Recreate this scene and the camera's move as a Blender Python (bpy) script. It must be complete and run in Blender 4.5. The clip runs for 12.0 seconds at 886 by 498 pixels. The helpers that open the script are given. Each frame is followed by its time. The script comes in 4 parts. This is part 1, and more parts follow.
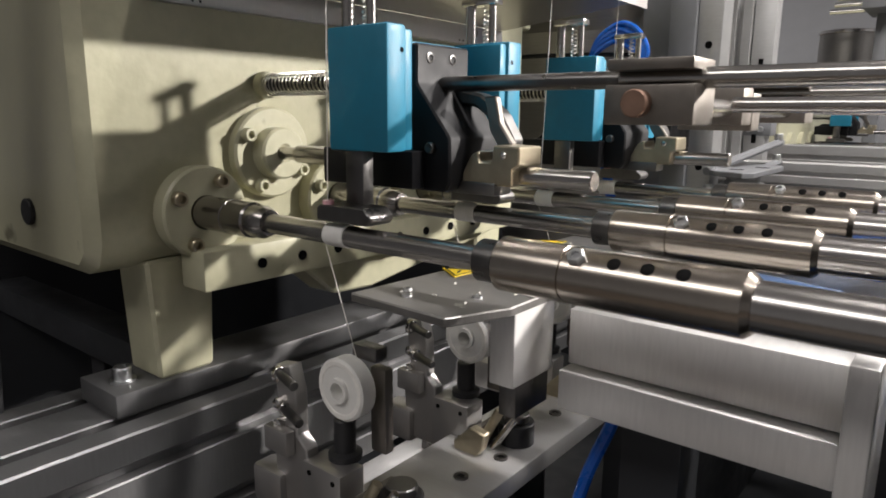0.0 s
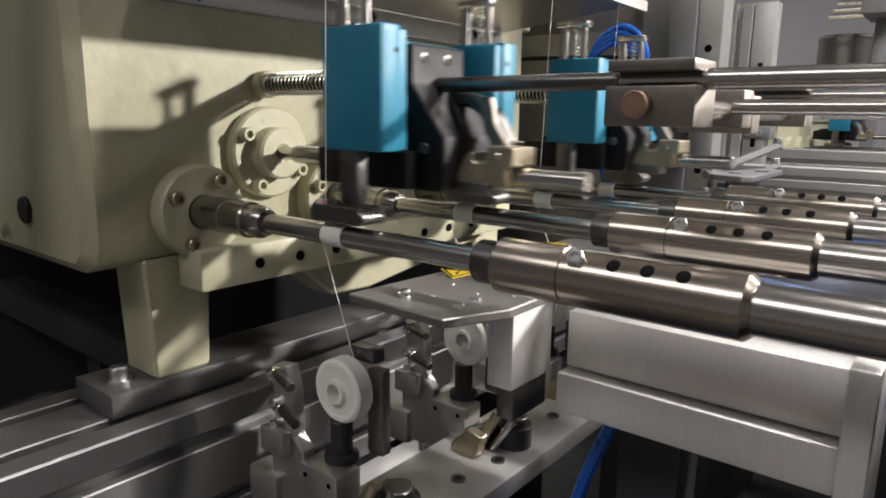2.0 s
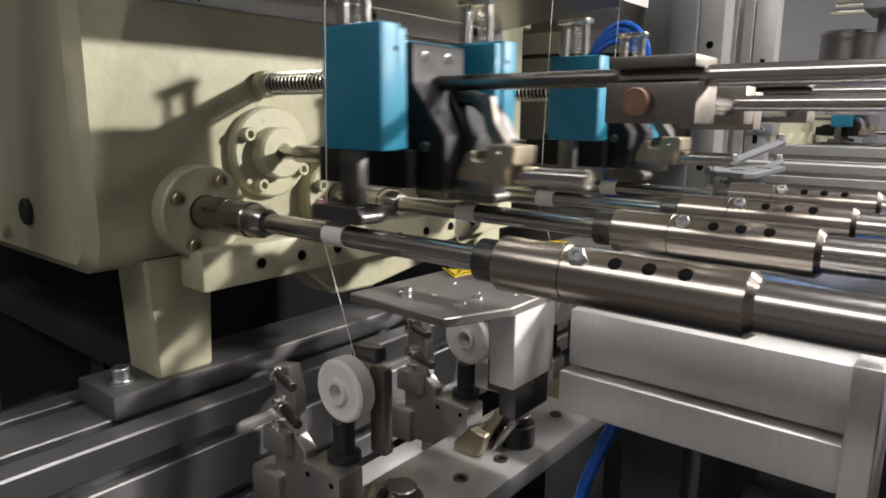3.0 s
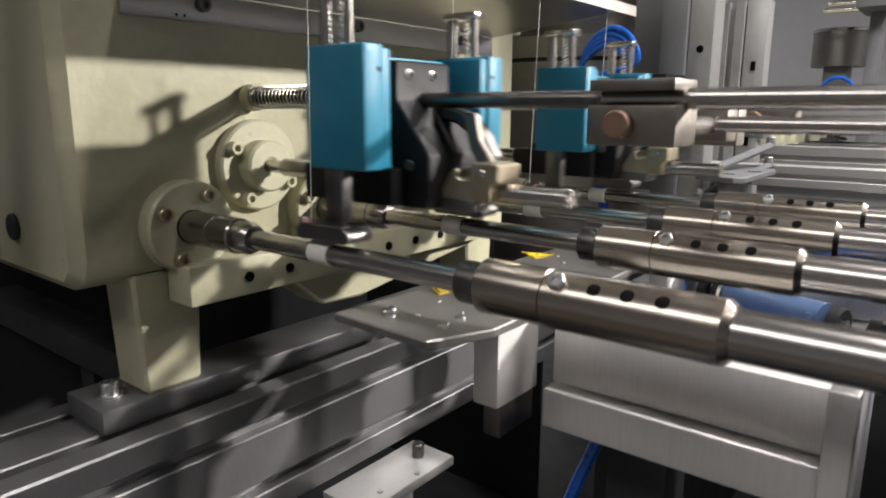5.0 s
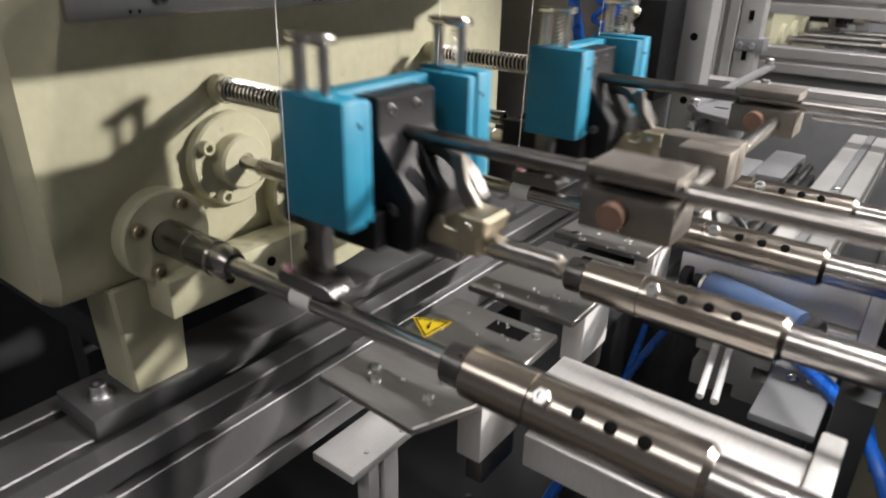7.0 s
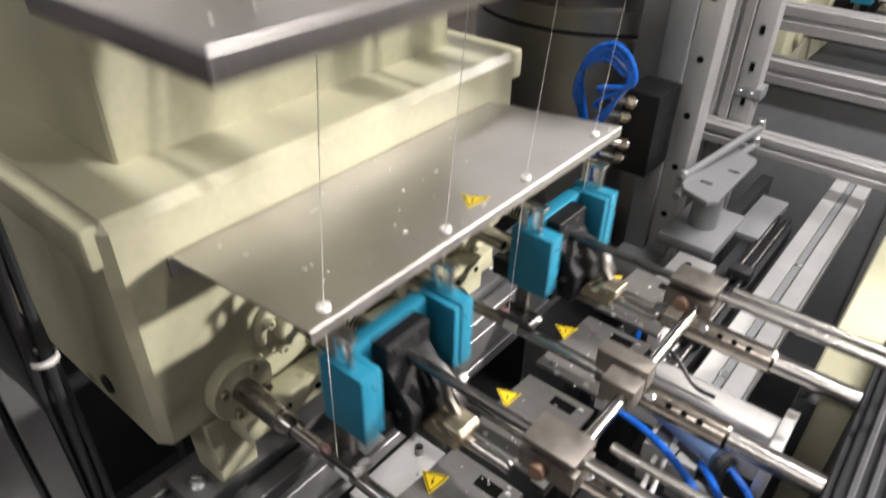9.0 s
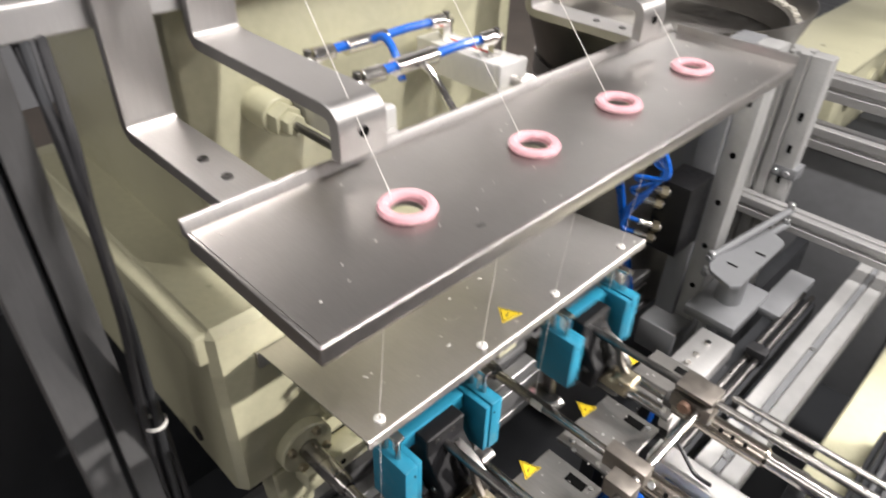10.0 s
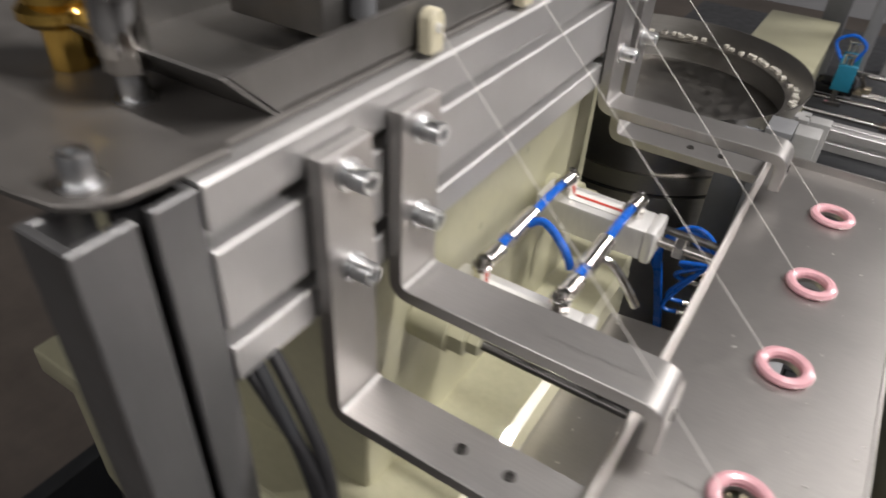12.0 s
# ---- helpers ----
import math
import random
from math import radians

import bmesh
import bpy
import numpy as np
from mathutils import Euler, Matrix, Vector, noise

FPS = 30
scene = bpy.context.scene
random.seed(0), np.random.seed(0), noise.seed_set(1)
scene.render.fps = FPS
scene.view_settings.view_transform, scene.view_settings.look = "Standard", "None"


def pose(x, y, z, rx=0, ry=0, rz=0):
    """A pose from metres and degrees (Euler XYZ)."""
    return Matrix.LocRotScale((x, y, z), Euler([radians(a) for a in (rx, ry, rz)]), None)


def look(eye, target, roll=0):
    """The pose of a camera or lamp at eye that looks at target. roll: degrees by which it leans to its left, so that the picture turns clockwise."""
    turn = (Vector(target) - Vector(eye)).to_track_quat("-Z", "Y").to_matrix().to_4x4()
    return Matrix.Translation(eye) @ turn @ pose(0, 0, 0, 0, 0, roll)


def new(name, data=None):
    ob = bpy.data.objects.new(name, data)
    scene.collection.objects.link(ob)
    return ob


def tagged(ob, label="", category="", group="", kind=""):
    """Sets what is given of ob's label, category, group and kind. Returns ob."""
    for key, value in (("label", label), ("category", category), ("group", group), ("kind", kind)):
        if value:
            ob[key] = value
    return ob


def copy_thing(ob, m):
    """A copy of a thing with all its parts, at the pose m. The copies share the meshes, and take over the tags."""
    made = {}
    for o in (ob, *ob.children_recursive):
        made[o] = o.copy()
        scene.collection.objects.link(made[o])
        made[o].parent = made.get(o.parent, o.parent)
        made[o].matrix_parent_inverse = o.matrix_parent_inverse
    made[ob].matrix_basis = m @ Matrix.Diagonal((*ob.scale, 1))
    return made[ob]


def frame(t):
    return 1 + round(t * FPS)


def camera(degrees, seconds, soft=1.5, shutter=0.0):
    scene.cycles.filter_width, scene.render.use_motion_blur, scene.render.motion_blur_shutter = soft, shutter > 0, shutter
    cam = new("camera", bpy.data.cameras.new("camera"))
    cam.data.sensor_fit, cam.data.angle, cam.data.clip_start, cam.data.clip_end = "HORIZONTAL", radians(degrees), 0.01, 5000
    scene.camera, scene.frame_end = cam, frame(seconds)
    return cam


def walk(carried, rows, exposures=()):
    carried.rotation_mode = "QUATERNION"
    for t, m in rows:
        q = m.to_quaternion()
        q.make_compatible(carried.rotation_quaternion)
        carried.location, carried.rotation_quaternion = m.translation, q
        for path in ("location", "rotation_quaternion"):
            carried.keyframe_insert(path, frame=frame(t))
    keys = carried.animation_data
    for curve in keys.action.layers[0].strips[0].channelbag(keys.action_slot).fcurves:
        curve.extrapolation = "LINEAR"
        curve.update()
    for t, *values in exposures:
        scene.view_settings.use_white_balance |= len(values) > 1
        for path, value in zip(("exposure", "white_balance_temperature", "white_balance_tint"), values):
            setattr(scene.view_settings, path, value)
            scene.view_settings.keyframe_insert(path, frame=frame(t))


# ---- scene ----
cam = camera(67.0, 12.0, soft=1.8, shutter=0.85)
PATH = [
    (0, (0.144, 0.071, 1.185), (-1.082, 1.601, 0.791), 0.5),
    (0.5, (0.142, 0.072, 1.184), (-1.084, 1.602, 0.79), 0.5),
    (1, (0.143, 0.071, 1.184), (-1.078, 1.607, 0.793), 0.8),
    (1.5, (0.143, 0.073, 1.183), (-1.083, 1.605, 0.797), 0.8),
    (2, (0.143, 0.072, 1.184), (-1.08, 1.607, 0.797), 0.9),
    (2.5, (0.143, 0.072, 1.184), (-1.083, 1.603, 0.796), 0.6),
    (3, (0.143, 0.073, 1.184), (-1.085, 1.602, 0.793), 0.5),
    (4.8, (0.145, 0.076, 1.189), (-1.077, 1.608, 0.792), 0.2),
    (5, (0.147, 0.077, 1.195), (-1.072, 1.611, 0.79), 0.3),
    (5.5, (0.144, 0.085, 1.209), (-1.048, 1.623, 0.744), 0.0),
    (6, (0.138, 0.094, 1.227), (-1.007, 1.631, 0.655), 0.4),
    (6.5, (0.132, 0.099, 1.244), (-1.016, 1.587, 0.558), 0.5),
    (7, (0.123, 0.104, 1.282), (-0.964, 1.563, 0.452), 1.2),
    (7.2, (0.124, 0.103, 1.308), (-0.943, 1.535, 0.409), 0.6),
    (8.8, (0.134, 0.106, 1.482), (-0.917, 1.387, 0.362), 1.1),
    (9, (0.137, 0.104, 1.512), (-0.905, 1.381, 0.38), 1.0),
    (9.5, (0.148, 0.094, 1.592), (-0.928, 1.342, 0.458), 1.5),
    (10, (0.15, 0.093, 1.646), (-0.981, 1.249, 0.47), 1.6),
    (10.5, (0.131, 0.107, 1.682), (-1.057, 1.206, 0.507), 1.5),
    (11, (0.072, 0.103, 1.706), (-1.017, 1.27, 0.499), 1.9),
    (11.5, (-0.02, 0.086, 1.725), (-0.979, 1.356, 0.515), 2.1),
    (12, (-0.101, 0.053, 1.739), (-0.927, 1.424, 0.538), 3.1),
]
EXPOSURE = [(0, 0.27), (7.0, 0.24), (9.0, 0.3), (9.7, 0.41), (10.5, 0.2), (11.0, -0.08), (12.0, -0.3)]
walk(cam, [(t, look(eye, target, roll)) for t, eye, target, roll in PATH], EXPOSURE)

# ---- light ----
world = bpy.data.worlds.new("hall")
world.use_nodes = True
bgn = world.node_tree.nodes["Background"]
bgn.inputs[0].default_value = (1.0, 0.95, 0.88, 1)
bgn.inputs[1].default_value = 0.03
scene.world = world


def area_lamp(name, eye, target, sx, sy, watts, colour):
    d = bpy.data.lights.new(name, "AREA")
    d.shape, d.size, d.size_y, d.energy, d.color = "RECTANGLE", sx, sy, watts, colour
    ob = new(name, d)
    ob.matrix_world = look(eye, target)
    return ob


WARM = (1.0, 0.95, 0.925)


def tube_lamp(name, at, length, width, watts):
    """A ceiling tube that runs along x and shines down."""
    d = bpy.data.lights.new(name, "AREA")
    d.shape, d.size, d.size_y, d.energy, d.color = "RECTANGLE", length, width, watts, WARM
    ob = new(name, d)
    ob.matrix_world = Matrix.Translation(at)
    return ob


hood = bpy.data.lights.new("machine_lamp", "SPOT")
hood.energy, hood.color, hood.shadow_soft_size = 126.0, (1.0, 0.94, 0.895), 0.022
hood.spot_size, hood.spot_blend = radians(26), 0.6
new("machine_lamp", hood).matrix_world = look((0.95, 1.24, 1.63), (-0.2, 0.33, 1.03))
tube_lamp("unseen_ceiling_tube", (0.95, 0.7, 3.0), 1.6, 0.12, 64.0)
# Unseen, added to brighten the far station and the beams on the right.
tube_lamp("unseen_ceiling_tube", (1.9, 3.2, 3.2), 2.2, 0.5, 120.0)
# Unseen, added so that the steel tray has something bright to reflect.
tube_lamp("unseen_ceiling_tube", (-2.8, 4.6, 3.3), 2.2, 1.0, 30.0)
# Unseen soft lamp behind the camera that fills the near faces.
area_lamp("unseen_ceiling_tube", (-0.2, -1.5, 3.1), (0.0, 0.4, 1.1), 2.4, 0.5, 21.0, WARM)


# ---- materials ----
def material(name, colour, rough=0.5, metal=0.0, grain=0.08, scale=60.0, bump=0.0, stretch=(1, 1, 1), stain=0.0, stain_scale=9.0,
             coat=0.0, wear=None, alpha=1.0, rough_var=0.08, per_object=0.0):
    """Paint, metal or plastic with grain, stains, wear and fine relief in object space."""
    m = bpy.data.materials.new(name)
    m.use_nodes = True
    nt = m.node_tree
    n, l = nt.nodes, nt.links
    b = n["Principled BSDF"]
    tc = n.new("ShaderNodeTexCoord")
    mp = n.new("ShaderNodeMapping")
    mp.inputs["Scale"].default_value = stretch
    l.new(tc.outputs["Object"], mp.inputs[0])
    n1 = n.new("ShaderNodeTexNoise")
    n1.inputs["Scale"].default_value, n1.inputs["Detail"].default_value = scale, 6
    l.new(mp.outputs[0], n1.inputs["Vector"])
    n2 = n.new("ShaderNodeTexNoise")
    n2.inputs["Scale"].default_value, n2.inputs["Detail"].default_value = stain_scale, 4
    l.new(tc.outputs["Object"], n2.inputs["Vector"])
    c = Vector(colour)
    r1 = n.new("ShaderNodeMapRange")
    r1.inputs[1].default_value, r1.inputs[2].default_value = 0.3, 0.7
    r1.inputs[3].default_value, r1.inputs[4].default_value = 1 - grain, 1 + grain
    l.new(n1.outputs[0], r1.inputs[0])
    r2 = n.new("ShaderNodeMapRange")
    r2.inputs[1].default_value, r2.inputs[2].default_value = 0.35, 0.72
    r2.inputs[3].default_value, r2.inputs[4].default_value = 1 + stain * 0.4, 1 - stain
    l.new(n2.outputs[0], r2.inputs[0])
    mul = n.new("ShaderNodeMath")
    mul.operation = "MULTIPLY"
    l.new(r1.outputs[0], mul.inputs[0])
    l.new(r2.outputs[0], mul.inputs[1])
    last = mul.outputs[0]
    if per_object:
        oi = n.new("ShaderNodeObjectInfo")
        r3 = n.new("ShaderNodeMapRange")
        r3.inputs[3].default_value, r3.inputs[4].default_value = 1 - per_object, 1 + per_object
        l.new(oi.outputs["Random"], r3.inputs[0])
        m3 = n.new("ShaderNodeMath")
        m3.operation = "MULTIPLY"
        l.new(last, m3.inputs[0])
        l.new(r3.outputs[0], m3.inputs[1])
        last = m3.outputs[0]
    mix = n.new("ShaderNodeVectorMath")
    mix.operation = "SCALE"
    mix.inputs[0].default_value = c
    l.new(last, mix.inputs["Scale"])
    col = mix.outputs[0]
    if wear:
        g = n.new("ShaderNodeTexNoise")
        g.inputs["Scale"].default_value, g.inputs["Detail"].default_value = wear[1], 8
        l.new(tc.outputs["Object"], g.inputs["Vector"])
        rr = n.new("ShaderNodeMapRange")
        rr.inputs[1].default_value, rr.inputs[2].default_value = wear[2], wear[2] + 0.05
        l.new(g.outputs[0], rr.inputs[0])
        mx = n.new("ShaderNodeMix")
        mx.data_type = "RGBA"
        l.new(rr.outputs[0], mx.inputs["Factor"])
        l.new(col, mx.inputs["A"])
        mx.inputs["B"].default_value = (*wear[0], 1)
        col = mx.outputs["Result"]
    l.new(col, b.inputs["Base Color"])
    rv = n.new("ShaderNodeMapRange")
    rv.inputs[1].default_value, rv.inputs[2].default_value = 0.3, 0.7
    rv.inputs[3].default_value, rv.inputs[4].default_value = max(0.02, rough - rough_var), min(1, rough + rough_var)
    l.new(n1.outputs[0], rv.inputs[0])
    l.new(rv.outputs[0], b.inputs["Roughness"])
    b.inputs["Metallic"].default_value = metal
    b.inputs["Coat Weight"].default_value = coat
    b.inputs["Alpha"].default_value = alpha
    if bump:
        bp = n.new("ShaderNodeBump")
        bp.inputs["Strength"].default_value, bp.inputs["Distance"].default_value = bump, 0.001
        l.new(n1.outputs[0], bp.inputs["Height"])
        l.new(bp.outputs[0], b.inputs["Normal"])
    return m


CREAM = material("cream_green_paint", (0.46, 0.446, 0.312), 0.38, 0, 0.05, 130, 0.25, stain=0.10, stain_scale=7, coat=0.15,
                 wear=((0.20, 0.19, 0.13), 22, 0.69))
STEEL = material("turned_steel", (0.47, 0.452, 0.43), 0.235, 1, 0.03, 40, 0.0, (30, 1, 1), 0.08, 25, rough_var=0.02)
BRONZE_STEEL = material("ground_steel", (0.47, 0.425, 0.37), 0.235, 1, 0.03, 40, 0.0, (30, 1, 1), 0.10, 30, rough_var=0.02)
HUB_STEEL = material("dull_hub_steel", (0.34, 0.325, 0.31), 0.235, 1, 0.02, 40, 0.0, (30, 1, 1), 0.08, 25, rough_var=0.02)
DARK_STEEL = material("dark_oiled_steel", (0.17, 0.165, 0.16), 0.34, 1, 0.18, 80, 0.15, stain=0.2)
SATIN = material("stainless_sheet", (0.50, 0.482, 0.465), 0.36, 0.97, 0.04, 90, 0.015, (1, 9, 1), 0.12, 11, wear=((0.16, 0.15, 0.14), 40, 0.745), rough_var=0.04)
BRUSHED = material("brushed_stainless", (0.46, 0.447, 0.435), 0.40, 0.9, 0.05, 70, 0.03, (1, 16, 1), 0.05, 14, rough_var=0.05)
ALU = material("anodised_aluminium", (0.52, 0.515, 0.51), 0.42, 0.65, 0.04, 80, 0.03, (1, 8, 1), 0.08, 12, rough_var=0.04)
# Darker copy of ALU: the shade on rail and posts is in the colour.
SHADED_ALU = material("shaded_aluminium", (0.20, 0.20, 0.203), 0.42, 0.6, 0.06, 70, 0.04, (1, 8, 1), 0.15, 9)
ALU_X = material("milled_aluminium", (0.80, 0.79, 0.775), 0.40, 0.45, 0.04, 80, 0.03, (8, 1, 1), 0.08, 16, rough_var=0.04)
PLATE = material("ground_plate", (0.24, 0.232, 0.222), 0.45, 0.8, 0.10, 90, 0.10, (1, 12, 1), 0.18, 18, wear=((0.55, 0.54, 0.5), 60, 0.74))
DECK = material("dark_steel_deck", (0.185, 0.175, 0.165), 0.5, 0.6, 0.08, 60, 0.06, stain=0.12, stain_scale=10)
GUNMETAL = material("grey_brown_clamp_steel", (0.22, 0.20, 0.178), 0.48, 0.9, 0.12, 120, 0.15, stain=0.2, stain_scale=40)
BLUE = material("blue_plastic", (0.008, 0.165, 0.265), 0.5, 0, 0.07, 160, 0.12, stain=0.10, stain_scale=30)
BLACK = material("black_anodised", (0.007, 0.007, 0.008), 0.5, 0, 0.2, 150, 0.1)
BLACK.node_tree.nodes["Principled BSDF"].inputs["Specular IOR Level"].default_value = 0.22
BLACK_PLASTIC = material("black_plastic", (0.018, 0.018, 0.02), 0.5, 0, 0.2, 120, 0.1)
PINK = material("pink_ceramic", (0.74, 0.41, 0.45), 0.22, 0, 0.05, 200, 0.05, coat=0.4, stain=0.08, stain_scale=60)
WHITE = material("white_plastic", (0.78, 0.77, 0.74), 0.4, 0, 0.04, 120, 0.05, stain=0.06, stain_scale=50)
YARN = material("white_thread", (0.82, 0.80, 0.76), 0.8, 0, 0.06, 400)
IVORY = material("ivory_plastic", (0.70, 0.65, 0.48), 0.4, 0, 0.05, 150, 0.05)
BRASS = material("polished_brass", (0.80, 0.52, 0.13), 0.16, 1, 0.06, 120, 0.03)
PALE_RAIL = material("pale_grey_rail", (0.42, 0.42, 0.415), 0.4, 0.3, 0.05, 90, 0.05, (1, 1, 8), 0.08, 30)
LATCH = material("brassy_zinc", (0.42, 0.37, 0.27), 0.36, 0.9, 0.12, 120, 0.1, stain=0.15, stain_scale=40)
CHROME = material("nickel_plate", (0.72, 0.70, 0.67), 0.14, 1, 0.05, 100)
ZINC = material("zinc_bolt", (0.68, 0.69, 0.70), 0.34, 1, 0.10, 160, 0.1)
TUBE_BLUE = material("blue_polyurethane_tube", (0.008, 0.12, 0.58), 0.28, 0, 0.05, 60, coat=0.3)
RESERVOIR = material("translucent_blue_tube", (0.10, 0.16, 0.30), 0.2, 0, 0.06, 60, coat=0.6, stain=0.12, stain_scale=40)
YELLOW = material("yellow_vinyl", (0.80, 0.58, 0.02), 0.45, 0, 0.05, 120, stain=0.06, stain_scale=60)
STICKER_BLACK = material("black_print", (0.02, 0.018, 0.012), 0.5)
# Uncut holes and slots: black on flat pieces paints the shade inside them.
HOLE_SHADE = material("bore_shade", (0.006, 0.006, 0.006), 0.9)
HOLE_SHADE.node_tree.nodes["Principled BSDF"].inputs["Specular IOR Level"].default_value = 0.05
RED = material("red_print", (0.55, 0.05, 0.03), 0.5)
COPPER = material("copper_pin", (0.30, 0.19, 0.14), 0.5, 0.7, 0.15, 150, 0.1, stain=0.2, stain_scale=60)
CABLE = material("black_cable", (0.02, 0.02, 0.022), 0.5, 0, 0.1, 80)
GREY_CABLE = material("grey_cable", (0.22, 0.22, 0.23), 0.5, 0, 0.1, 80)
FLOOR = material("hall_floor", (0.16, 0.135, 0.115), 0.55, 0, 0.15, 12, 0.1, stain=0.3, stain_scale=1.5)
WALL = material("hall_wall", (0.42, 0.43, 0.45), 0.8, 0, 0.05, 8, stain=0.1, stain_scale=1)
DARKSHEET = material("dark_grey_sheet", (0.034, 0.036, 0.040), 0.5, 0.2, 0.1, 40, stain=0.15)
GREY = material("grey_coated_sheet", (0.21, 0.215, 0.225), 0.45, 0.1, 0.05, 60, stain=0.10)
BOWL = material("bowl_stainless", (0.34, 0.327, 0.305), 0.38, 1, 0.08, 60, 0.06, (1, 1, 14), 0.15, 8)
SPRING = material("spring_wire", (0.50, 0.48, 0.44), 0.35, 1, 0.1, 100)
PALE_PARTS = material("pale_parts", (0.65, 0.62, 0.55), 0.5, 0, 0.08, 100)


# ---- mesh helpers ----
def obj(name, bm, mat, parent=None, label="", smooth=True):
    me = bpy.data.meshes.new(name)
    bm.normal_update()
    bm.to_mesh(me)
    bm.free()
    for m in (mat if isinstance(mat, (list, tuple)) else [mat]):
        me.materials.append(m)
    if smooth:
        me.shade_smooth()
        me.set_sharp_from_angle(angle=radians(27))
    ob = new(name, me)
    if parent is not None:
        ob.parent = parent
    if label:
        ob["label"] = label
    return ob


part = obj


def thing(name, label, category, x=0, y=0, z=0, group="", kind=""):
    e = new(name)
    e.empty_display_size = 0.02
    e.matrix_world = pose(x, y, z)
    return tagged(e, label, category, group, kind)


def box(x0, x1, y0, y1, z0, z1, bev=0.0008, seg=2, bm=None):
    b = bmesh.new()
    bmesh.ops.create_cube(b, size=1)
    bmesh.ops.transform(b, verts=b.verts, matrix=Matrix.Translation(((x0 + x1) / 2, (y0 + y1) / 2, (z0 + z1) / 2))
                        @ Matrix.Diagonal((x1 - x0, y1 - y0, z1 - z0, 1)))
    if bev:
        bev = min(bev, 0.45 * min(x1 - x0, y1 - y0, z1 - z0))
        bmesh.ops.bevel(b, geom=b.edges[:], offset=bev, segments=seg, affect="EDGES", profile=0.5)
    return into(bm, b)


def into(bm, b):
    if bm is None:
        return b
    me = bpy.data.meshes.new("tmp")
    b.to_mesh(me)
    b.free()
    bm.from_mesh(me)
    bpy.data.meshes.remove(me)
    return bm


AX = {"x": Matrix.Rotation(radians(90), 4, "Y"), "y": Matrix.Rotation(radians(-90), 4, "X"), "z": Matrix.Identity(4),
      "-x": Matrix.Rotation(radians(-90), 4, "Y"), "-y": Matrix.Rotation(radians(90), 4, "X"), "-z": Matrix.Rotation(radians(180), 4, "X")}


def lathe(profile, at, axis="z", seg=40, bm=None, closed=False):
    """A turned body: (radius, height) pairs round an axis from a point."""
    b = bmesh.new()
    rings = []
    for r, h in profile:
        if r < 1e-6:
            rings.append([b.verts.new((0, 0, h))])
        else:
            rings.append([b.verts.new((r * math.cos(2 * math.pi * k / seg), r * math.sin(2 * math.pi * k / seg), h)) for k in range(seg)])
    pairs = list(zip(rings, rings[1:] + rings[:1])) if closed else list(zip(rings, rings[1:]))
    for a, c in pairs:
        for k in range(seg):
            q = (k + 1) % seg
            if len(a) == 1 and len(c) == 1:
                continue
            if len(a) == 1:
                b.faces.new((a[0], c[q], c[k]))
            elif len(c) == 1:
                b.faces.new((a[k], a[q], c[0]))
            else:
                b.faces.new((a[k], a[q], c[q], c[k]))
    turn = AX[axis] if isinstance(axis, str) else axis
    bmesh.ops.transform(b, verts=b.verts, matrix=Matrix.Translation(at) @ turn)
    bmesh.ops.recalc_face_normals(b, faces=b.faces[:])
    return into(bm, b)


def rod(at, axis, r, length, ch=0.0006, seg=32, bm=None):
    ch = min(ch, 0.4 * r, 0.4 * length)
    return lathe([(0, 0), (r - ch, 0), (r, ch), (r, length - ch), (r - ch, length), (0, length)], at, axis, seg, bm)


def toward(a, c):
    v = Vector(c) - Vector(a)
    return v.to_track_quat("Z", "Y").to_matrix().to_4x4(), v.length


def strut(a, c, r, seg=16, bm=None, ch=0.0003):
    turn, length = toward(a, c)
    return rod(a, turn, r, length, ch, seg, bm)


def smooth_path(points, n=8):
    pts = [Vector(p) for p in points]
    out = []
    for i in range(len(pts) - 1):
        p0, p1, p2, p3 = pts[max(i - 1, 0)], pts[i], pts[i + 1], pts[min(i + 2, len(pts) - 1)]
        for k in range(n):
            t = k / n
            out.append(0.5 * ((2 * p1) + (p2 - p0) * t + (2 * p0 - 5 * p1 + 4 * p2 - p3) * t * t + (3 * p1 - p0 - 3 * p2 + p3) * t ** 3))
    out.append(pts[-1])
    return out


def sweep(points, r, seg=10, bm=None, n=8):
    """A round tube along a smooth path."""
    b = bmesh.new()
    pts = smooth_path(points, n) if n > 1 else [Vector(p) for p in points]
    up = Vector((0.31, 0.17, 0.93))
    rings = []
    for i, p in enumerate(pts):
        d = (pts[min(i + 1, len(pts) - 1)] - pts[max(i - 1, 0)]).normalized()
        s = d.cross(up)
        if s.length < 1e-4:
            s = d.cross(Vector((1, 0, 0)))
        s.normalize()
        up = s.cross(d).normalized()
        rings.append([b.verts.new(p + r * (math.cos(a) * s + math.sin(a) * up)) for a in (2 * math.pi * k / seg for k in range(seg))])
    for a, c in zip(rings, rings[1:]):
        for k in range(seg):
            q = (k + 1) % seg
            b.faces.new((a[k], a[q], c[q], c[k]))
    b.faces.new(rings[0][::-1])
    b.faces.new(rings[-1])
    bmesh.ops.recalc_face_normals(b, faces=b.faces[:])
    return into(bm, b)


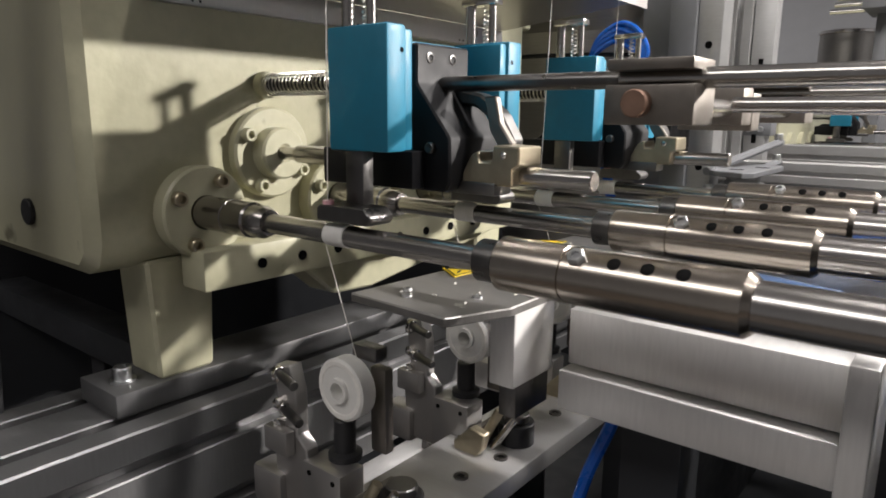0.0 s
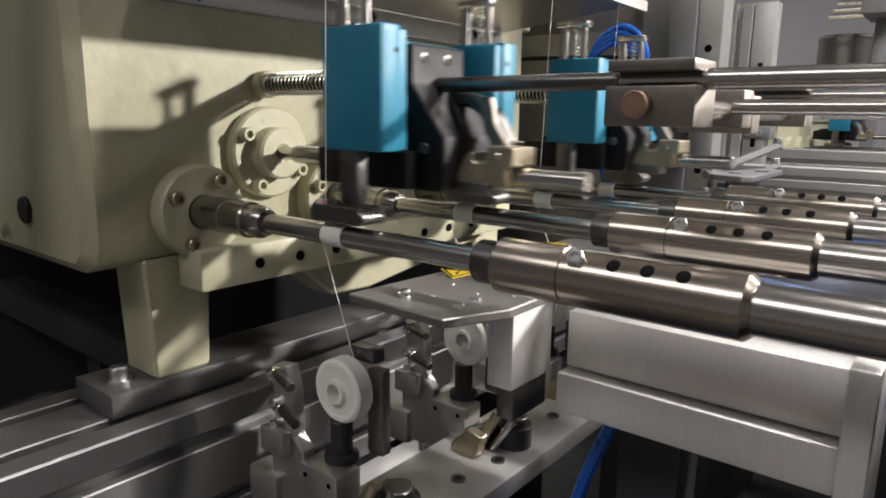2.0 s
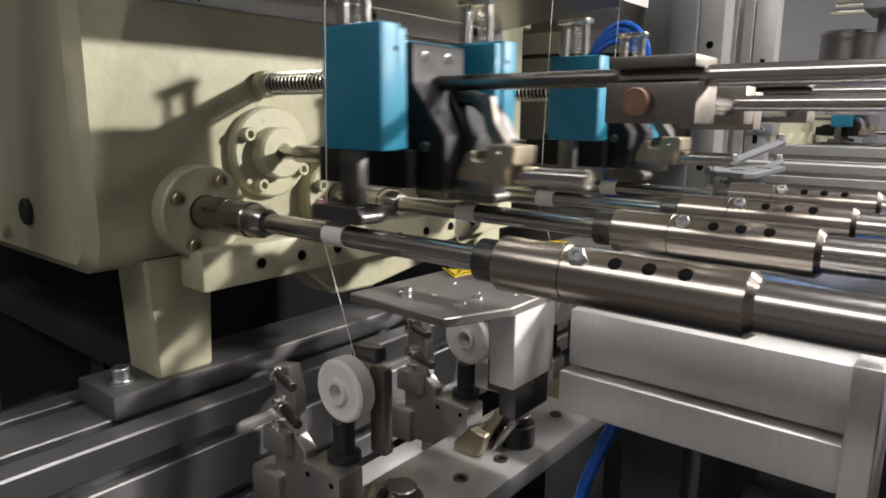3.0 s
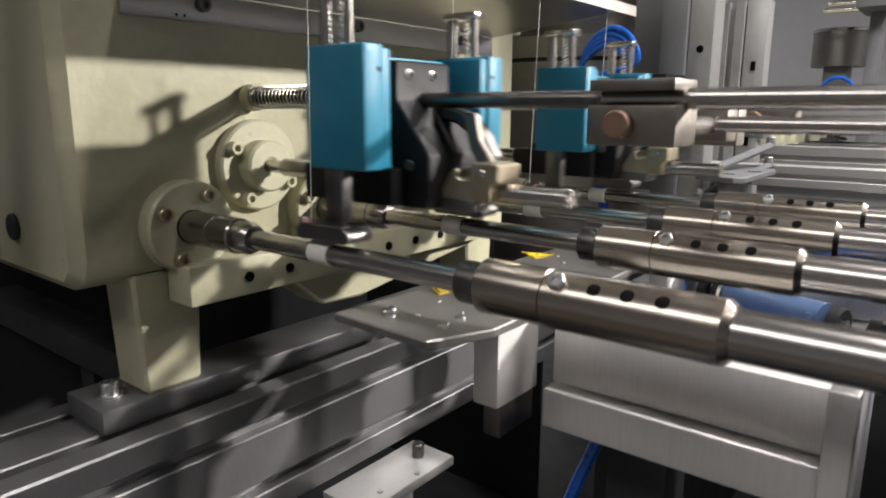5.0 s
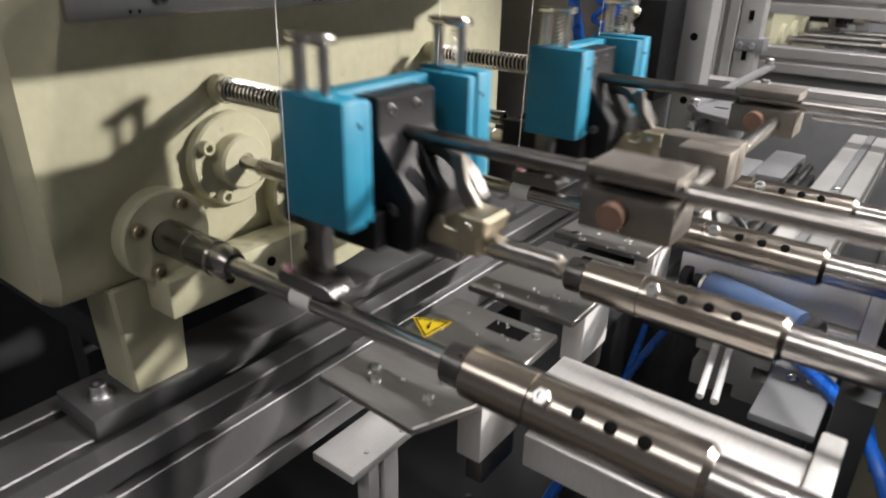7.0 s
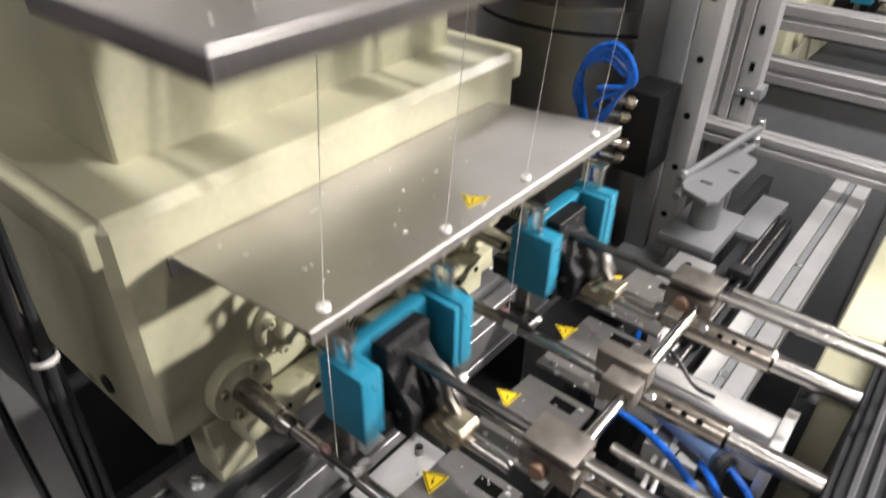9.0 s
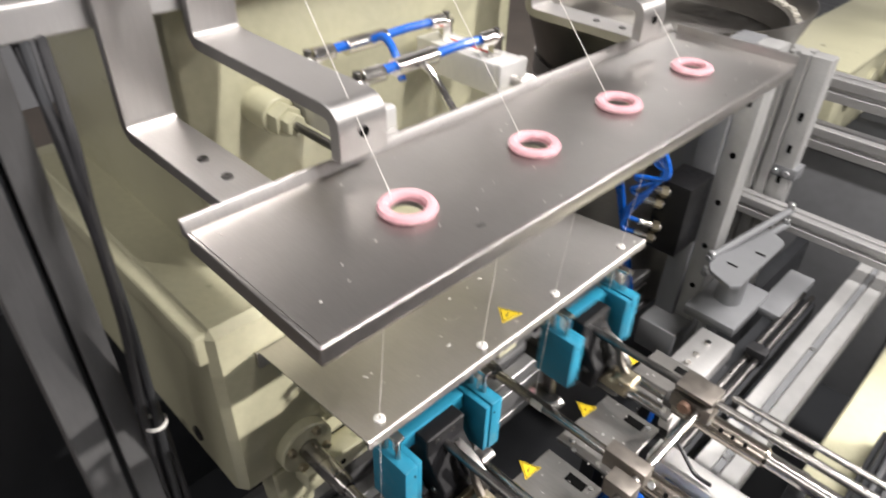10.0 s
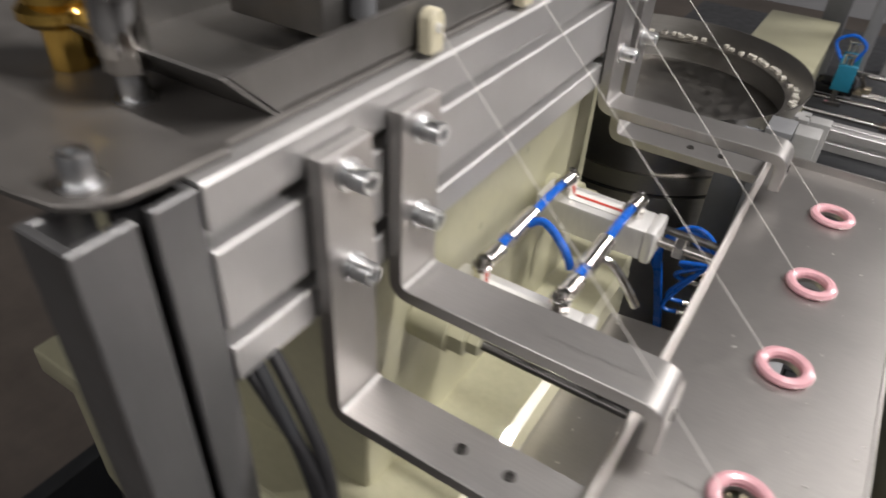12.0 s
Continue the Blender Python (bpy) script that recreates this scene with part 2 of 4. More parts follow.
def prism(outline, axis, d0, d1, bev=0.0006, bm=None):
    """An outline of (u, v) pairs pushed along an axis from d0 to d1. x: (y, z); y: (x, z); z: (x, y)."""
    b = bmesh.new()

    def at(u, v, d):
        return {"x": (d, u, v), "y": (u, d, v), "z": (u, v, d)}[axis]
    lo = [b.verts.new(at(u, v, d0)) for u, v in outline]
    hi = [b.verts.new(at(u, v, d1)) for u, v in outline]
    k = len(outline)
    b.faces.new(lo)
    b.faces.new(hi[::-1])
    for i in range(k):
        j = (i + 1) % k
        b.faces.new((lo[j], lo[i], hi[i], hi[j]))
    bmesh.ops.recalc_face_normals(b, faces=b.faces[:])
    if bev:
        bmesh.ops.bevel(b, geom=b.edges[:], offset=bev, segments=1, affect="EDGES")
    return into(bm, b)


def strip_bend(path, thick, w0, w1, bend=0.008, seg=6):
    """A flat bar bent in the x-z plane: path of (x, z), bar from y w0 to w1."""
    pts = [Vector((p[0], 0, p[1])) for p in path]
    line = [pts[0]]
    for i in range(1, len(pts) - 1):
        a, c = (pts[i - 1] - pts[i]).normalized(), (pts[i + 1] - pts[i]).normalized()
        p, q = pts[i] + a * bend, pts[i] + c * bend
        for k in range(seg + 1):
            t = k / seg
            line.append((1 - t) ** 2 * p + 2 * t * (1 - t) * pts[i] + t * t * q)
    line.append(pts[-1])
    top, bot = [], []
    for i, p in enumerate(line):
        d = (line[min(i + 1, len(line) - 1)] - line[max(i - 1, 0)]).normalized()
        nrm = Vector((-d.z, 0, d.x)) * thick / 2
        top.append((p.x + nrm.x, p.z + nrm.z))
        bot.append((p.x - nrm.x, p.z - nrm.z))
    return prism(top + bot[::-1], "y", w0, w1, 0.0005)


def socket_head(at, axis, d, h, parent, name="cap_screw", mat=None):
    """A cap screw head with its hexagon socket."""
    r = d / 2
    bm = lathe([(r * 0.98, 0), (r, h * 0.1), (r, h * 0.88), (r * 0.9, h), (r * 0.55, h), (r * 0.5, h * 0.45), (0, h * 0.42)], at, axis, 24)
    return part(name, bm, mat or ZINC, parent)


def washer(at, axis, d, parent, t=0.0012):
    return part("washer", lathe([(0, 0), (d / 2, 0), (d / 2, t), (d / 2 * 0.5, t)], at, axis, 28), ZINC, parent)


def profile_beam(name, p0, length, axis, cells_a, cells_b, unit, parent=None, mat=None, slot=0.2, depth=0.2):
    """A T-slot aluminium extrusion. p0: low corner; along axis; cells of width unit in the other two directions (a, b)."""
    A, B = cells_a * unit, cells_b * unit
    w, d, g = unit * slot / 2, unit * depth, 0.0009
    out = []

    def side(n, fn):
        for i in range(n):
            c = (i + 0.5) * unit
            out.extend(fn(s, q) for s, q in ((c - w - g, 0), (c - w, g), (c - w, d), (c + w, d), (c + w, g), (c + w + g, 0)))
    c = 0.0012
    out.append((c, 0))
    side(cells_a, lambda s, q: (s, q))
    out.extend([(A - c, 0), (A, c)])
    side(cells_b, lambda s, q: (A - q, s))
    out.extend([(A, B - c), (A - c, B)])
    side(cells_a, lambda s, q: (A - s, B - q))
    out.extend([(c, B), (0, B - c)])
    side(cells_b, lambda s, q: (q, B - s))
    out.append((0, c))
    x, y, z = p0
    base = {"x": (y, z), "y": (x, z), "z": (x, y)}[axis]
    along = {"x": x, "y": y, "z": z}[axis]
    bm = prism([(u + base[0], v + base[1]) for u, v in out], axis, along, along + length, 0)
    return obj(name, bm, mat or ALU, parent)


def warning_sticker(x, y, z, size, turn=0.0):
    """A yellow triangle with a black border and bolt mark, lying flat."""
    t = thing("warning_sticker", "yellow triangular warning sticker with black border", "sticker", x, y, z, "warning stickers")
    t.matrix_world = pose(x, y, z, 0, 0, turn)

    def tri(s, h0, h1, bm=None):
        return prism([(-s / 2, -s * 0.289), (s / 2, -s * 0.289), (0, s * 0.577)], "z", h0, h1, 0, bm)
    part("yellow_field", tri(size, 0, 0.0003), YELLOW, t, smooth=False)
    s = size * 0.86
    b = bmesh.new()
    q = s * 0.72
    a3 = [(-0.5, -0.289), (0.5, -0.289), (0, 0.577)]
    for i in range(3):
        j = (i + 1) % 3
        prism([(a3[i][0] * s, a3[i][1] * s), (a3[j][0] * s, a3[j][1] * s), (a3[j][0] * s * 0.86, a3[j][1] * s * 0.86),
               (a3[i][0] * s * 0.86, a3[i][1] * s * 0.86)], "z", 0.0003, 0.0005, 0, b)
    part("border", b, STICKER_BLACK, t, "black printed border", smooth=False)
    part("mark", prism([(-0.03 * q, -0.2 * q), (0.04 * q, -0.2 * q), (0.02 * q, 0.02 * q), (0.10 * q, 0.02 * q), (0.02 * q, 0.36 * q),
                        (-0.06 * q, 0.08 * q), (0.0, 0.06 * q)], "z", 0.0003, 0.0005, 0), STICKER_BLACK, t, "black printed mark", smooth=False)
    return t


def holed_plate(x0, x1, y0, y1, z0, z1, holes, r, seg=32):
    """A flat plate with round holes at x, y places, sorted by y."""
    b = bmesh.new()
    cuts = [y0] + [(holes[i][1] + holes[i + 1][1]) / 2 for i in range(len(holes) - 1)] + [y1]
    for (hx, hy), a0, a1 in zip(holes, cuts, cuts[1:]):
        angles = sorted([2 * math.pi * k / seg for k in range(seg)] + [math.atan2(v - hy, u - hx) % (2 * math.pi) for u in (x0, x1) for v in (a0, a1)])
        rings = []
        for z in (z0, z1):
            inner = [b.verts.new((hx + r * math.cos(a), hy + r * math.sin(a), z)) for a in angles]
            outer = []
            for a in angles:
                ca, sa = math.cos(a), math.sin(a)
                s = min(((x1 - hx) / ca if ca > 1e-9 else (x0 - hx) / ca if ca < -1e-9 else 9), ((a1 - hy) / sa if sa > 1e-9 else (a0 - hy) / sa if sa < -1e-9 else 9))
                outer.append(b.verts.new((hx + s * ca, hy + s * sa, z)))
            rings.append((inner, outer))
        n = len(angles)
        for k in range(n):
            q = (k + 1) % n
            b.faces.new((rings[1][0][k], rings[1][1][k], rings[1][1][q], rings[1][0][q]))
            b.faces.new((rings[0][0][q], rings[0][1][q], rings[0][1][k], rings[0][0][k]))
            b.faces.new((rings[0][0][k], rings[1][0][k], rings[1][0][q], rings[0][0][q]))
            ends = [rings[0][1][k].co.y, rings[0][1][q].co.y]
            if not any(all(abs(v - c) < 1e-6 for v in ends) for c in cuts[1:-1]):
                b.faces.new((rings[0][1][q], rings[1][1][q], rings[1][1][k], rings[0][1][k]))
    bmesh.ops.remove_doubles(b, verts=b.verts[:], dist=1e-6)
    bmesh.ops.recalc_face_normals(b, faces=b.faces[:])
    return b


# ---- hall ----
tagged(obj("floor", box(-4, 5, -3, 7, -0.1, 0, 0), FLOOR), "dull brown-grey factory floor", "floor", kind="structure")
tagged(obj("ceiling", box(-4, 5, -3, 7, 3.6, 3.7, 0), WALL), "plain grey hall ceiling", "ceiling", kind="structure")
for nm, b in (("wall_west", (-4.1, -4, -3, 7)), ("wall_east", (5, 5.1, -3, 7)), ("wall_south", (-4, 5, -3.1, -3)), ("wall_north", (-4, 5, 7, 7.1))):
    tagged(obj(nm, box(*b, 0, 3.6, 0), WALL), "plain grey hall wall", "wall", kind="structure")

# ---- gearbox housing ----
GX = -0.222
PITCH = 0.1
SY = [0.29, 0.395, 0.488, 0.59]
SZ = 1.127
gb = thing("gearbox_housing", "cream-green painted cast gearbox housing with bolted lid", "gearbox", -0.4, 0.44, 1.09)
gb.matrix_world = Matrix.Identity(4)
part("body", prism([(-0.60, 1.30), (-0.60, 1.12), (-0.575, 1.095), (GX - 0.012, 1.095), (GX, 1.107), (GX, 1.262), (GX, 1.30)], "y", 0.226, 0.655, 0.007), CREAM, gb)
part("lid", box(-0.62, GX - 0.006, 0.218, 0.675, 1.268, 1.298, 0.004, 3), CREAM, gb)
part("riser", box(-0.60, -0.287, 0.274, 0.628, 1.296, 1.53, 0.006, 3), CREAM, gb, "cream-green painted upright plate")
part("plug", rod((-0.297, 0.2235, 1.126), "y", 0.008, 0.006), BLACK_PLASTIC, gb, "round black plug")
for i, (y, z) in enumerate((y, SZ) for y in SY):
    fl = part("flange", lathe([(0, 0), (0.0275, 0), (0.0275, 0.0100), (0.0262, 0.0115), (0.0104, 0.0115), (0.0102, 0.009), (0, 0.009)], (GX, y, z), "x", 48), CREAM, gb)
    for a in (62, 152, 242, 332):
        socket_head((GX + 0.0105, y + 0.0205 * math.cos(radians(a)), z + 0.0205 * math.sin(radians(a))), "x", 0.0085, 0.006, fl, mat=CREAM if i % 2 else LATCH)
for y in (0.343, 0.543):
    z = 1.160
    fl = part("flange", lathe([(0, 0), (0.029, 0), (0.029, 0.006), (0.0275, 0.0075), (0.0165, 0.0075), (0.0165, 0.017), (0.015, 0.0185), (0.006, 0.0185), (0, 0.012)],
                              (GX, y, z), "x", 48), CREAM, gb)
    for a in (150, 240, 330):
        socket_head((GX + 0.007, y + 0.0235 * math.cos(radians(a)), z + 0.0235 * math.sin(radians(a))), "x", 0.0085, 0.006, fl, mat=CREAM)
    part("stub_shaft", rod((GX + 0.01, y, z), "x", 0.0040, 0.030), STEEL, gb, "bright steel stub shaft")
    part("stub_tip", lathe([(0, 0), (0.0048, 0), (0.0055, 0.001), (0.0055, 0.042), (0.0050, 0.0425), (0.0032, 0.0425), (0.0030, 0.036), (0, 0.036)], (GX + 0.032, y, z), "x", 32), HUB_STEEL, gb, "hollow dull steel shaft tip")
part("foot", prism([(0.2575, 1.10), (0.261, 1.0265), (0.2975, 1.0265), (0.301, 1.10)], "x", GX - 0.038, GX - 0.003, 0.002), CREAM, gb)
part("foot", prism([(0.580, 1.10), (0.584, 1.0265), (0.620, 1.0265), (0.624, 1.10)], "x", GX - 0.038, GX - 0.003, 0.002), CREAM, gb)
bar = part("ledge_bar", box(GX - 0.001, -0.198, 0.278, 0.60, 1.082, 1.106, 0.0015), CREAM, gb)
for k in range(9):
    part("bolt_hole", lathe([(0.0032, 0), (0.0032, 0.0012), (0.0024, 0.0006), (0, 0.0004)], (-0.1982, 0.318 + 0.0315 * k, 1.0935), "x", 18), HOLE_SHADE, bar)
strip = part("cover_strip", box(GX - 0.001, GX + 0.003, 0.262, 0.61, 1.2445, 1.2612, 0.0012), SATIN, gb, "stainless cover strip")
for y in (0.31, 0.435, 0.56):
    socket_head((GX + 0.003, y, 1.2545), "x", 0.0085, 0.005, strip, mat=DARK_STEEL)
    for dy in (-0.016, -0.011):
        part("small_hole", rod((GX + 0.0029, y + dy, 1.2475), "x", 0.0009, 0.0004), HOLE_SHADE, strip)
for y in (0.392, 0.488, 0.588):
    part("cast_rib", lathe([(0, 0), (0.022, 0), (0.022, 0.003), (0.020, 0.0045), (0, 0.0045)], (GX, y, 1.112), "x", 36), CREAM, gb)
part("gusset", prism([(0.36, 1.086), (0.60, 1.086), (0.60, 1.072), (0.44, 1.050), (0.40, 1.052)], "x", GX - 0.03, GX - 0.002, 0.002), CREAM, gb)

# ---- spindle shafts ----
def spindle(y):
    s = thing("spindle_shaft", "bright turned steel spindle shaft with clamped sleeve coupling", "shaft", GX, y, SZ, "row of four spindle shafts")
    o = (0, 0, 0)
    part("hub", lathe([(0, 0.007), (0.0099, 0.007), (0.0099, 0.0375), (0.0094, 0.0378), (0.0094, 0.0384), (0.0099, 0.0388), (0.0099, 0.0570), (0.0090, 0.0582), (0.0090, 0.0665), (0.0070, 0.0715), (0, 0.0715)], o, "x", 40), HUB_STEEL, s, "stepped dull steel hub")
    part("thin_shaft", rod((0.07, 0, 0), "x", 0.0053, 0.15), STEEL, s)
    part("tape_band", lathe([(0.0053, 0), (0.0058, 0.0003), (0.0058, 0.0137), (0.0053, 0.014)], (0.119, 0, 0), "x", 32), WHITE, s, "band of white tape")
    part("collar", rod((0.211, 0, 0), "x", 0.0088, 0.012), DARK_STEEL, s, "dull grey collar")
    sl = part("sleeve", lathe([(0, 0), (0.0102, 0), (0.0110, 0.0008), (0.0110, 0.0295), (0.0104, 0.0298), (0.0104, 0.0306), (0.0110, 0.0309), (0.0110, 0.0925),
                               (0.0090, 0.0950), (0, 0.0950)], (0.2215, 0, 0), "x", 56), BRONZE_STEEL, s, "ground steel sleeve with a row of holes")
    tilt = radians(42)
    n = Vector((0, -math.sin(tilt), math.cos(tilt)))
    turn = n.to_track_quat("Z", "Y").to_matrix().to_4x4()
    part("hexagon_bolt", lathe([(0, 0.0), (0.0036, 0), (0.0036, 0.0024), (0.0031, 0.0030), (0.0017, 0.0030), (0.0015, 0.0018), (0, 0.0017)],
                               Vector((0.2575, 0, 0)) + n * 0.0105, turn, 6), ZINC, sl, "zinc-plated bolt")
    for hx in (0.2715, 0.2835, 0.2955):
        part("hole", lathe([(0.0025, -0.0006), (0.0025, 0.0), (0.0021, 0.0002), (0, 0.0002)], Vector((hx, 0, 0)) + n * 0.01092, turn, 20), HOLE_SHADE, sl)
    part("thick_shaft", rod((0.315, 0, 0), "x", 0.0084, 0.066), STEEL, s)
    return s


first = spindle(SY[0])
for y in SY[1:]:
    copy_thing(first, pose(GX, y, SZ))


# ---- winding yokes: two blue guide blocks on one black carrier each ----
def blue_block(parent, y0, y1, flip):
    b = part("guide_block", box(-0.102, -0.0635, y0, y1, 1.168, 1.224, 0.0012), BLUE, parent, "blue plastic guide block")
    yb = (y1, y1 + 0.006) if not flip else (y0 - 0.006, y0)
    part("cover_block", box(-0.099, -0.0650, yb[0], yb[1], 1.1685, 1.2225, 0.001), BLUE, parent, "thin blue plastic cover block")
    yc = (y0 + y1) / 2
    part("pin_hole", rod((-0.0638, y1 - 0.003 if not flip else y0 + 0.003, 1.213), "x", 0.0012, 0.0006), HOLE_SHADE, b)
    ys = 0.29 if not flip else 0.395
    pl = part("plunger", box(-0.094, -0.082, yc - 0.0035, yc + 0.0035, 1.135, 1.175, 0.0006), DARK_STEEL, parent, "square dark steel plunger")
    sh = part("shoe", prism([(-0.1045, 1.1345), (-0.1045, 1.1405), (-0.102, 1.1425), (-0.0725, 1.1425), (-0.0685, 1.139), (-0.0685, 1.1365), (-0.071, 1.1345)], "y",
                            ys - 0.007, ys + 0.009, 0.0006), DARK_STEEL, parent, "dark steel pressing shoe")
    part("eyelet", lathe([(0.0012, 0), (0.0028, 0), (0.0028, 0.002), (0.0012, 0.0022)], (-0.098, ys - 0.005, 1.1425), "z", 20), PINK, sh, "pink ceramic eyelet")
    for px in (-0.094, -0.079):
        part("guide_pin", rod((px, yc, 1.222), "z", 0.0030 if px < -0.09 else 0.0022, 0.026), STEEL, parent, "bright steel guide pin")
    part("spring", sweep([(-0.0865 + 0.0016 * math.cos(a), yc + 0.004 + 0.0016 * math.sin(a), 1.222 + 0.0222 * a / 56) for a in np.linspace(0, 56, 110)], 0.0004, 5, n=1), SPRING, parent)
    part("crosspiece", box(-0.098, -0.075, yc - 0.004, yc + 0.004, 1.2445, 1.2485, 0.0008), CHROME, parent, "bright metal crosspiece")


def yoke(y, label):
    """y: the middle of the carrier."""
    t = thing("winding_yoke", label, "machine part", 0, y - 0.345, 0, "winding yokes")
    blue_block(t, 0.290, 0.3025, False)
    blue_block(t, 0.3855, 0.398, True)
    part("link_bar", box(-0.102, -0.090, 0.3086, 0.3794, 1.205, 1.2215, 0.001), BLUE, t, "blue plastic bar between the blocks")
    part("carrier", prism([(-0.100, 1.216), (-0.100, 1.172), (-0.122, 1.172), (-0.130, 1.166), (-0.130, 1.155), (-0.122, 1.148), (-0.058, 1.148), (-0.055, 1.152),
                           (-0.055, 1.174), (-0.076, 1.200), (-0.076, 1.219), (-0.097, 1.219)], "y", 0.324, 0.366, 0.0010), BLACK, t, "black anodised carrier block")
    part("carrier_foot", box(-0.134, -0.070, 0.314, 0.3238, 1.149, 1.1675, 0.001), BLACK, t)
    part("carrier_foot", box(-0.134, -0.070, 0.3662, 0.376, 1.149, 1.1675, 0.001), BLACK, t)
    for yy in (0.334, 0.352):
        part("screw_hole", lathe([(0.0026, 0), (0.0026, 0.0006), (0.0017, 0.0008), (0.0015, 0), (0, 0)], (-0.0762, yy, 1.2125), "x", 18), DARK_STEEL, t)
    part("pivot_screw", lathe([(0, 0), (0.0028, 0), (0.0028, 0.002), (0.0022, 0.0024), (0, 0.002)], (-0.0665, 0.3242, 1.169), "-y", 20), DARK_STEEL, t)
    hk = part("hook_lever", prism([(-0.074, 1.199), (-0.056, 1.195), (-0.044, 1.186), (-0.036, 1.173), (-0.038, 1.165), (-0.044, 1.166), (-0.0445, 1.173), (-0.051, 1.183),
                                   (-0.060, 1.189), (-0.072, 1.190)], "y", 0.350, 0.360, 0.0014), DARK_STEEL, t, "dark curved steel hook lever")
    part("link", prism([(-0.051, 1.194), (-0.044, 1.194), (-0.041, 1.181), (-0.0335, 1.171), (-0.038, 1.164), (-0.047, 1.177)], "y", 0.345, 0.3498, 0.0008), GUNMETAL, hk, "dull grey-brown link plate")
    lt = part("latch", prism([(-0.055, 1.157), (-0.050, 1.166), (-0.046, 1.168), (-0.0445, 1.163), (-0.038, 1.163), (-0.037, 1.171), (-0.0225, 1.1705), (-0.0225, 1.162),
                              (-0.026, 1.160), (-0.026, 1.152), (-0.055, 1.152)], "y", 0.334, 0.354, 0.0007), LATCH, t, "dull brassy metal latch")
    part("rivet", lathe([(0, 0), (0.0018, 0), (0.0018, 0.0006), (0.001, 0.0012), (0, 0.0013)], (-0.031, 0.334, 1.1665), "-y", 16), CHROME, lt)
    part("latch_pin", rod((-0.027, 0.344, 1.1565), "x", 0.0046, 0.038), STEEL, t, "bright steel latch pin")
    part("lower_bar", box(-0.06, -0.035, 0.333, 0.347, 1.147, 1.1532, 0.0008), DARK_STEEL, t)
    part("carrier_rod", rod((-0.078, 0.345, 1.2), "x", 0.0038, 0.10), DARK_STEEL, t, "dark steel rod")
    return t


YOKES = [yoke(0.345, "black winding yoke with two blue plastic guide blocks"), yoke(0.545, "black winding yoke with two blue plastic guide blocks")]

# ---- traverse slide: two clamps, rods and a crossbar ----
slide = thing("traverse_slide", "traverse slide of steel rods with grey-brown clamp blocks", "machine part")
for y in (0.345, 0.545):
    cl = part("clamp_block", box(0.0185, 0.0555, y - 0.012, y + 0.012, 1.1815, 1.1975, 0.0008), GUNMETAL, slide, "grey-brown steel clamp block")
    part("clamp_plate", box(0.0195, 0.0545, y - 0.0125, y + 0.0125, 1.203, 1.2075, 0.0005), GUNMETAL, cl, "flat clamp plate")
    part("pin", rod((0.0335, y - 0.0118, 1.190), "-y", 0.0056, 0.006), COPPER, cl, "reddish round pin")
    part("clamp_screw", rod((0.048, y + 0.012, 1.191), "y", 0.003, 0.004), GUNMETAL, cl)
    part("rod", rod((0.02, y, 1.2), "x", 0.0042, 0.18), STEEL, slide, "bright steel rod")
    part("guide_rod", rod((0.058, y + 0.028, 1.19), "x", 0.0032, 0.145), STEEL, slide, "bright steel guide rod")
part("crossbar", rod((0.044, 0.357, 1.189), "y", 0.0042, 0.178), STEEL, slide, "bright steel crossbar")
mb = part("middle_block", box(0.028, 0.052, 0.412, 0.428, 1.181, 1.199, 0.001), GUNMETAL, slide)
part("bearing_block", box(0.012, 0.05, 0.437, 0.451, 1.178, 1.197, 0.001), GUNMETAL, slide)

# ---- base rail and foot blocks ----
br = thing("base_rail", "wide grey aluminium T-slot base rail", "rail")
profile_beam("extrusion", (-0.287, -0.25, 0.925), 1.75, "y", 2, 2, 0.0435, br, SHADED_ALU)
part("mounting_bar", box(-0.268, -0.222, 0.2325, 0.70, 1.0121, 1.0265, 0.0008), SHADED_ALU, br, "flat metal mounting bar")
for y in (0.247, 0.66):
    sb = part("foot_screw", lathe([(0, 0), (0.0075, 0), (0.0075, 0.0012), (0, 0.0012)], (-0.243, y, 1.0265), "z", 28), ZINC, br)
    socket_head((-0.243, y, 1.0275), "z", 0.0105, 0.008, sb)
nb = thing("end_block", "small grey metal block with a hexagon nut", "block")
part("block", box(-0.26, -0.215, 0.128, 0.158, 1.0121, 1.030, 0.001), ALU_X, nb)
part("nut", rod((-0.245, 0.148, 1.030), "z", 0.006, 0.006, seg=6), ZINC, nb)

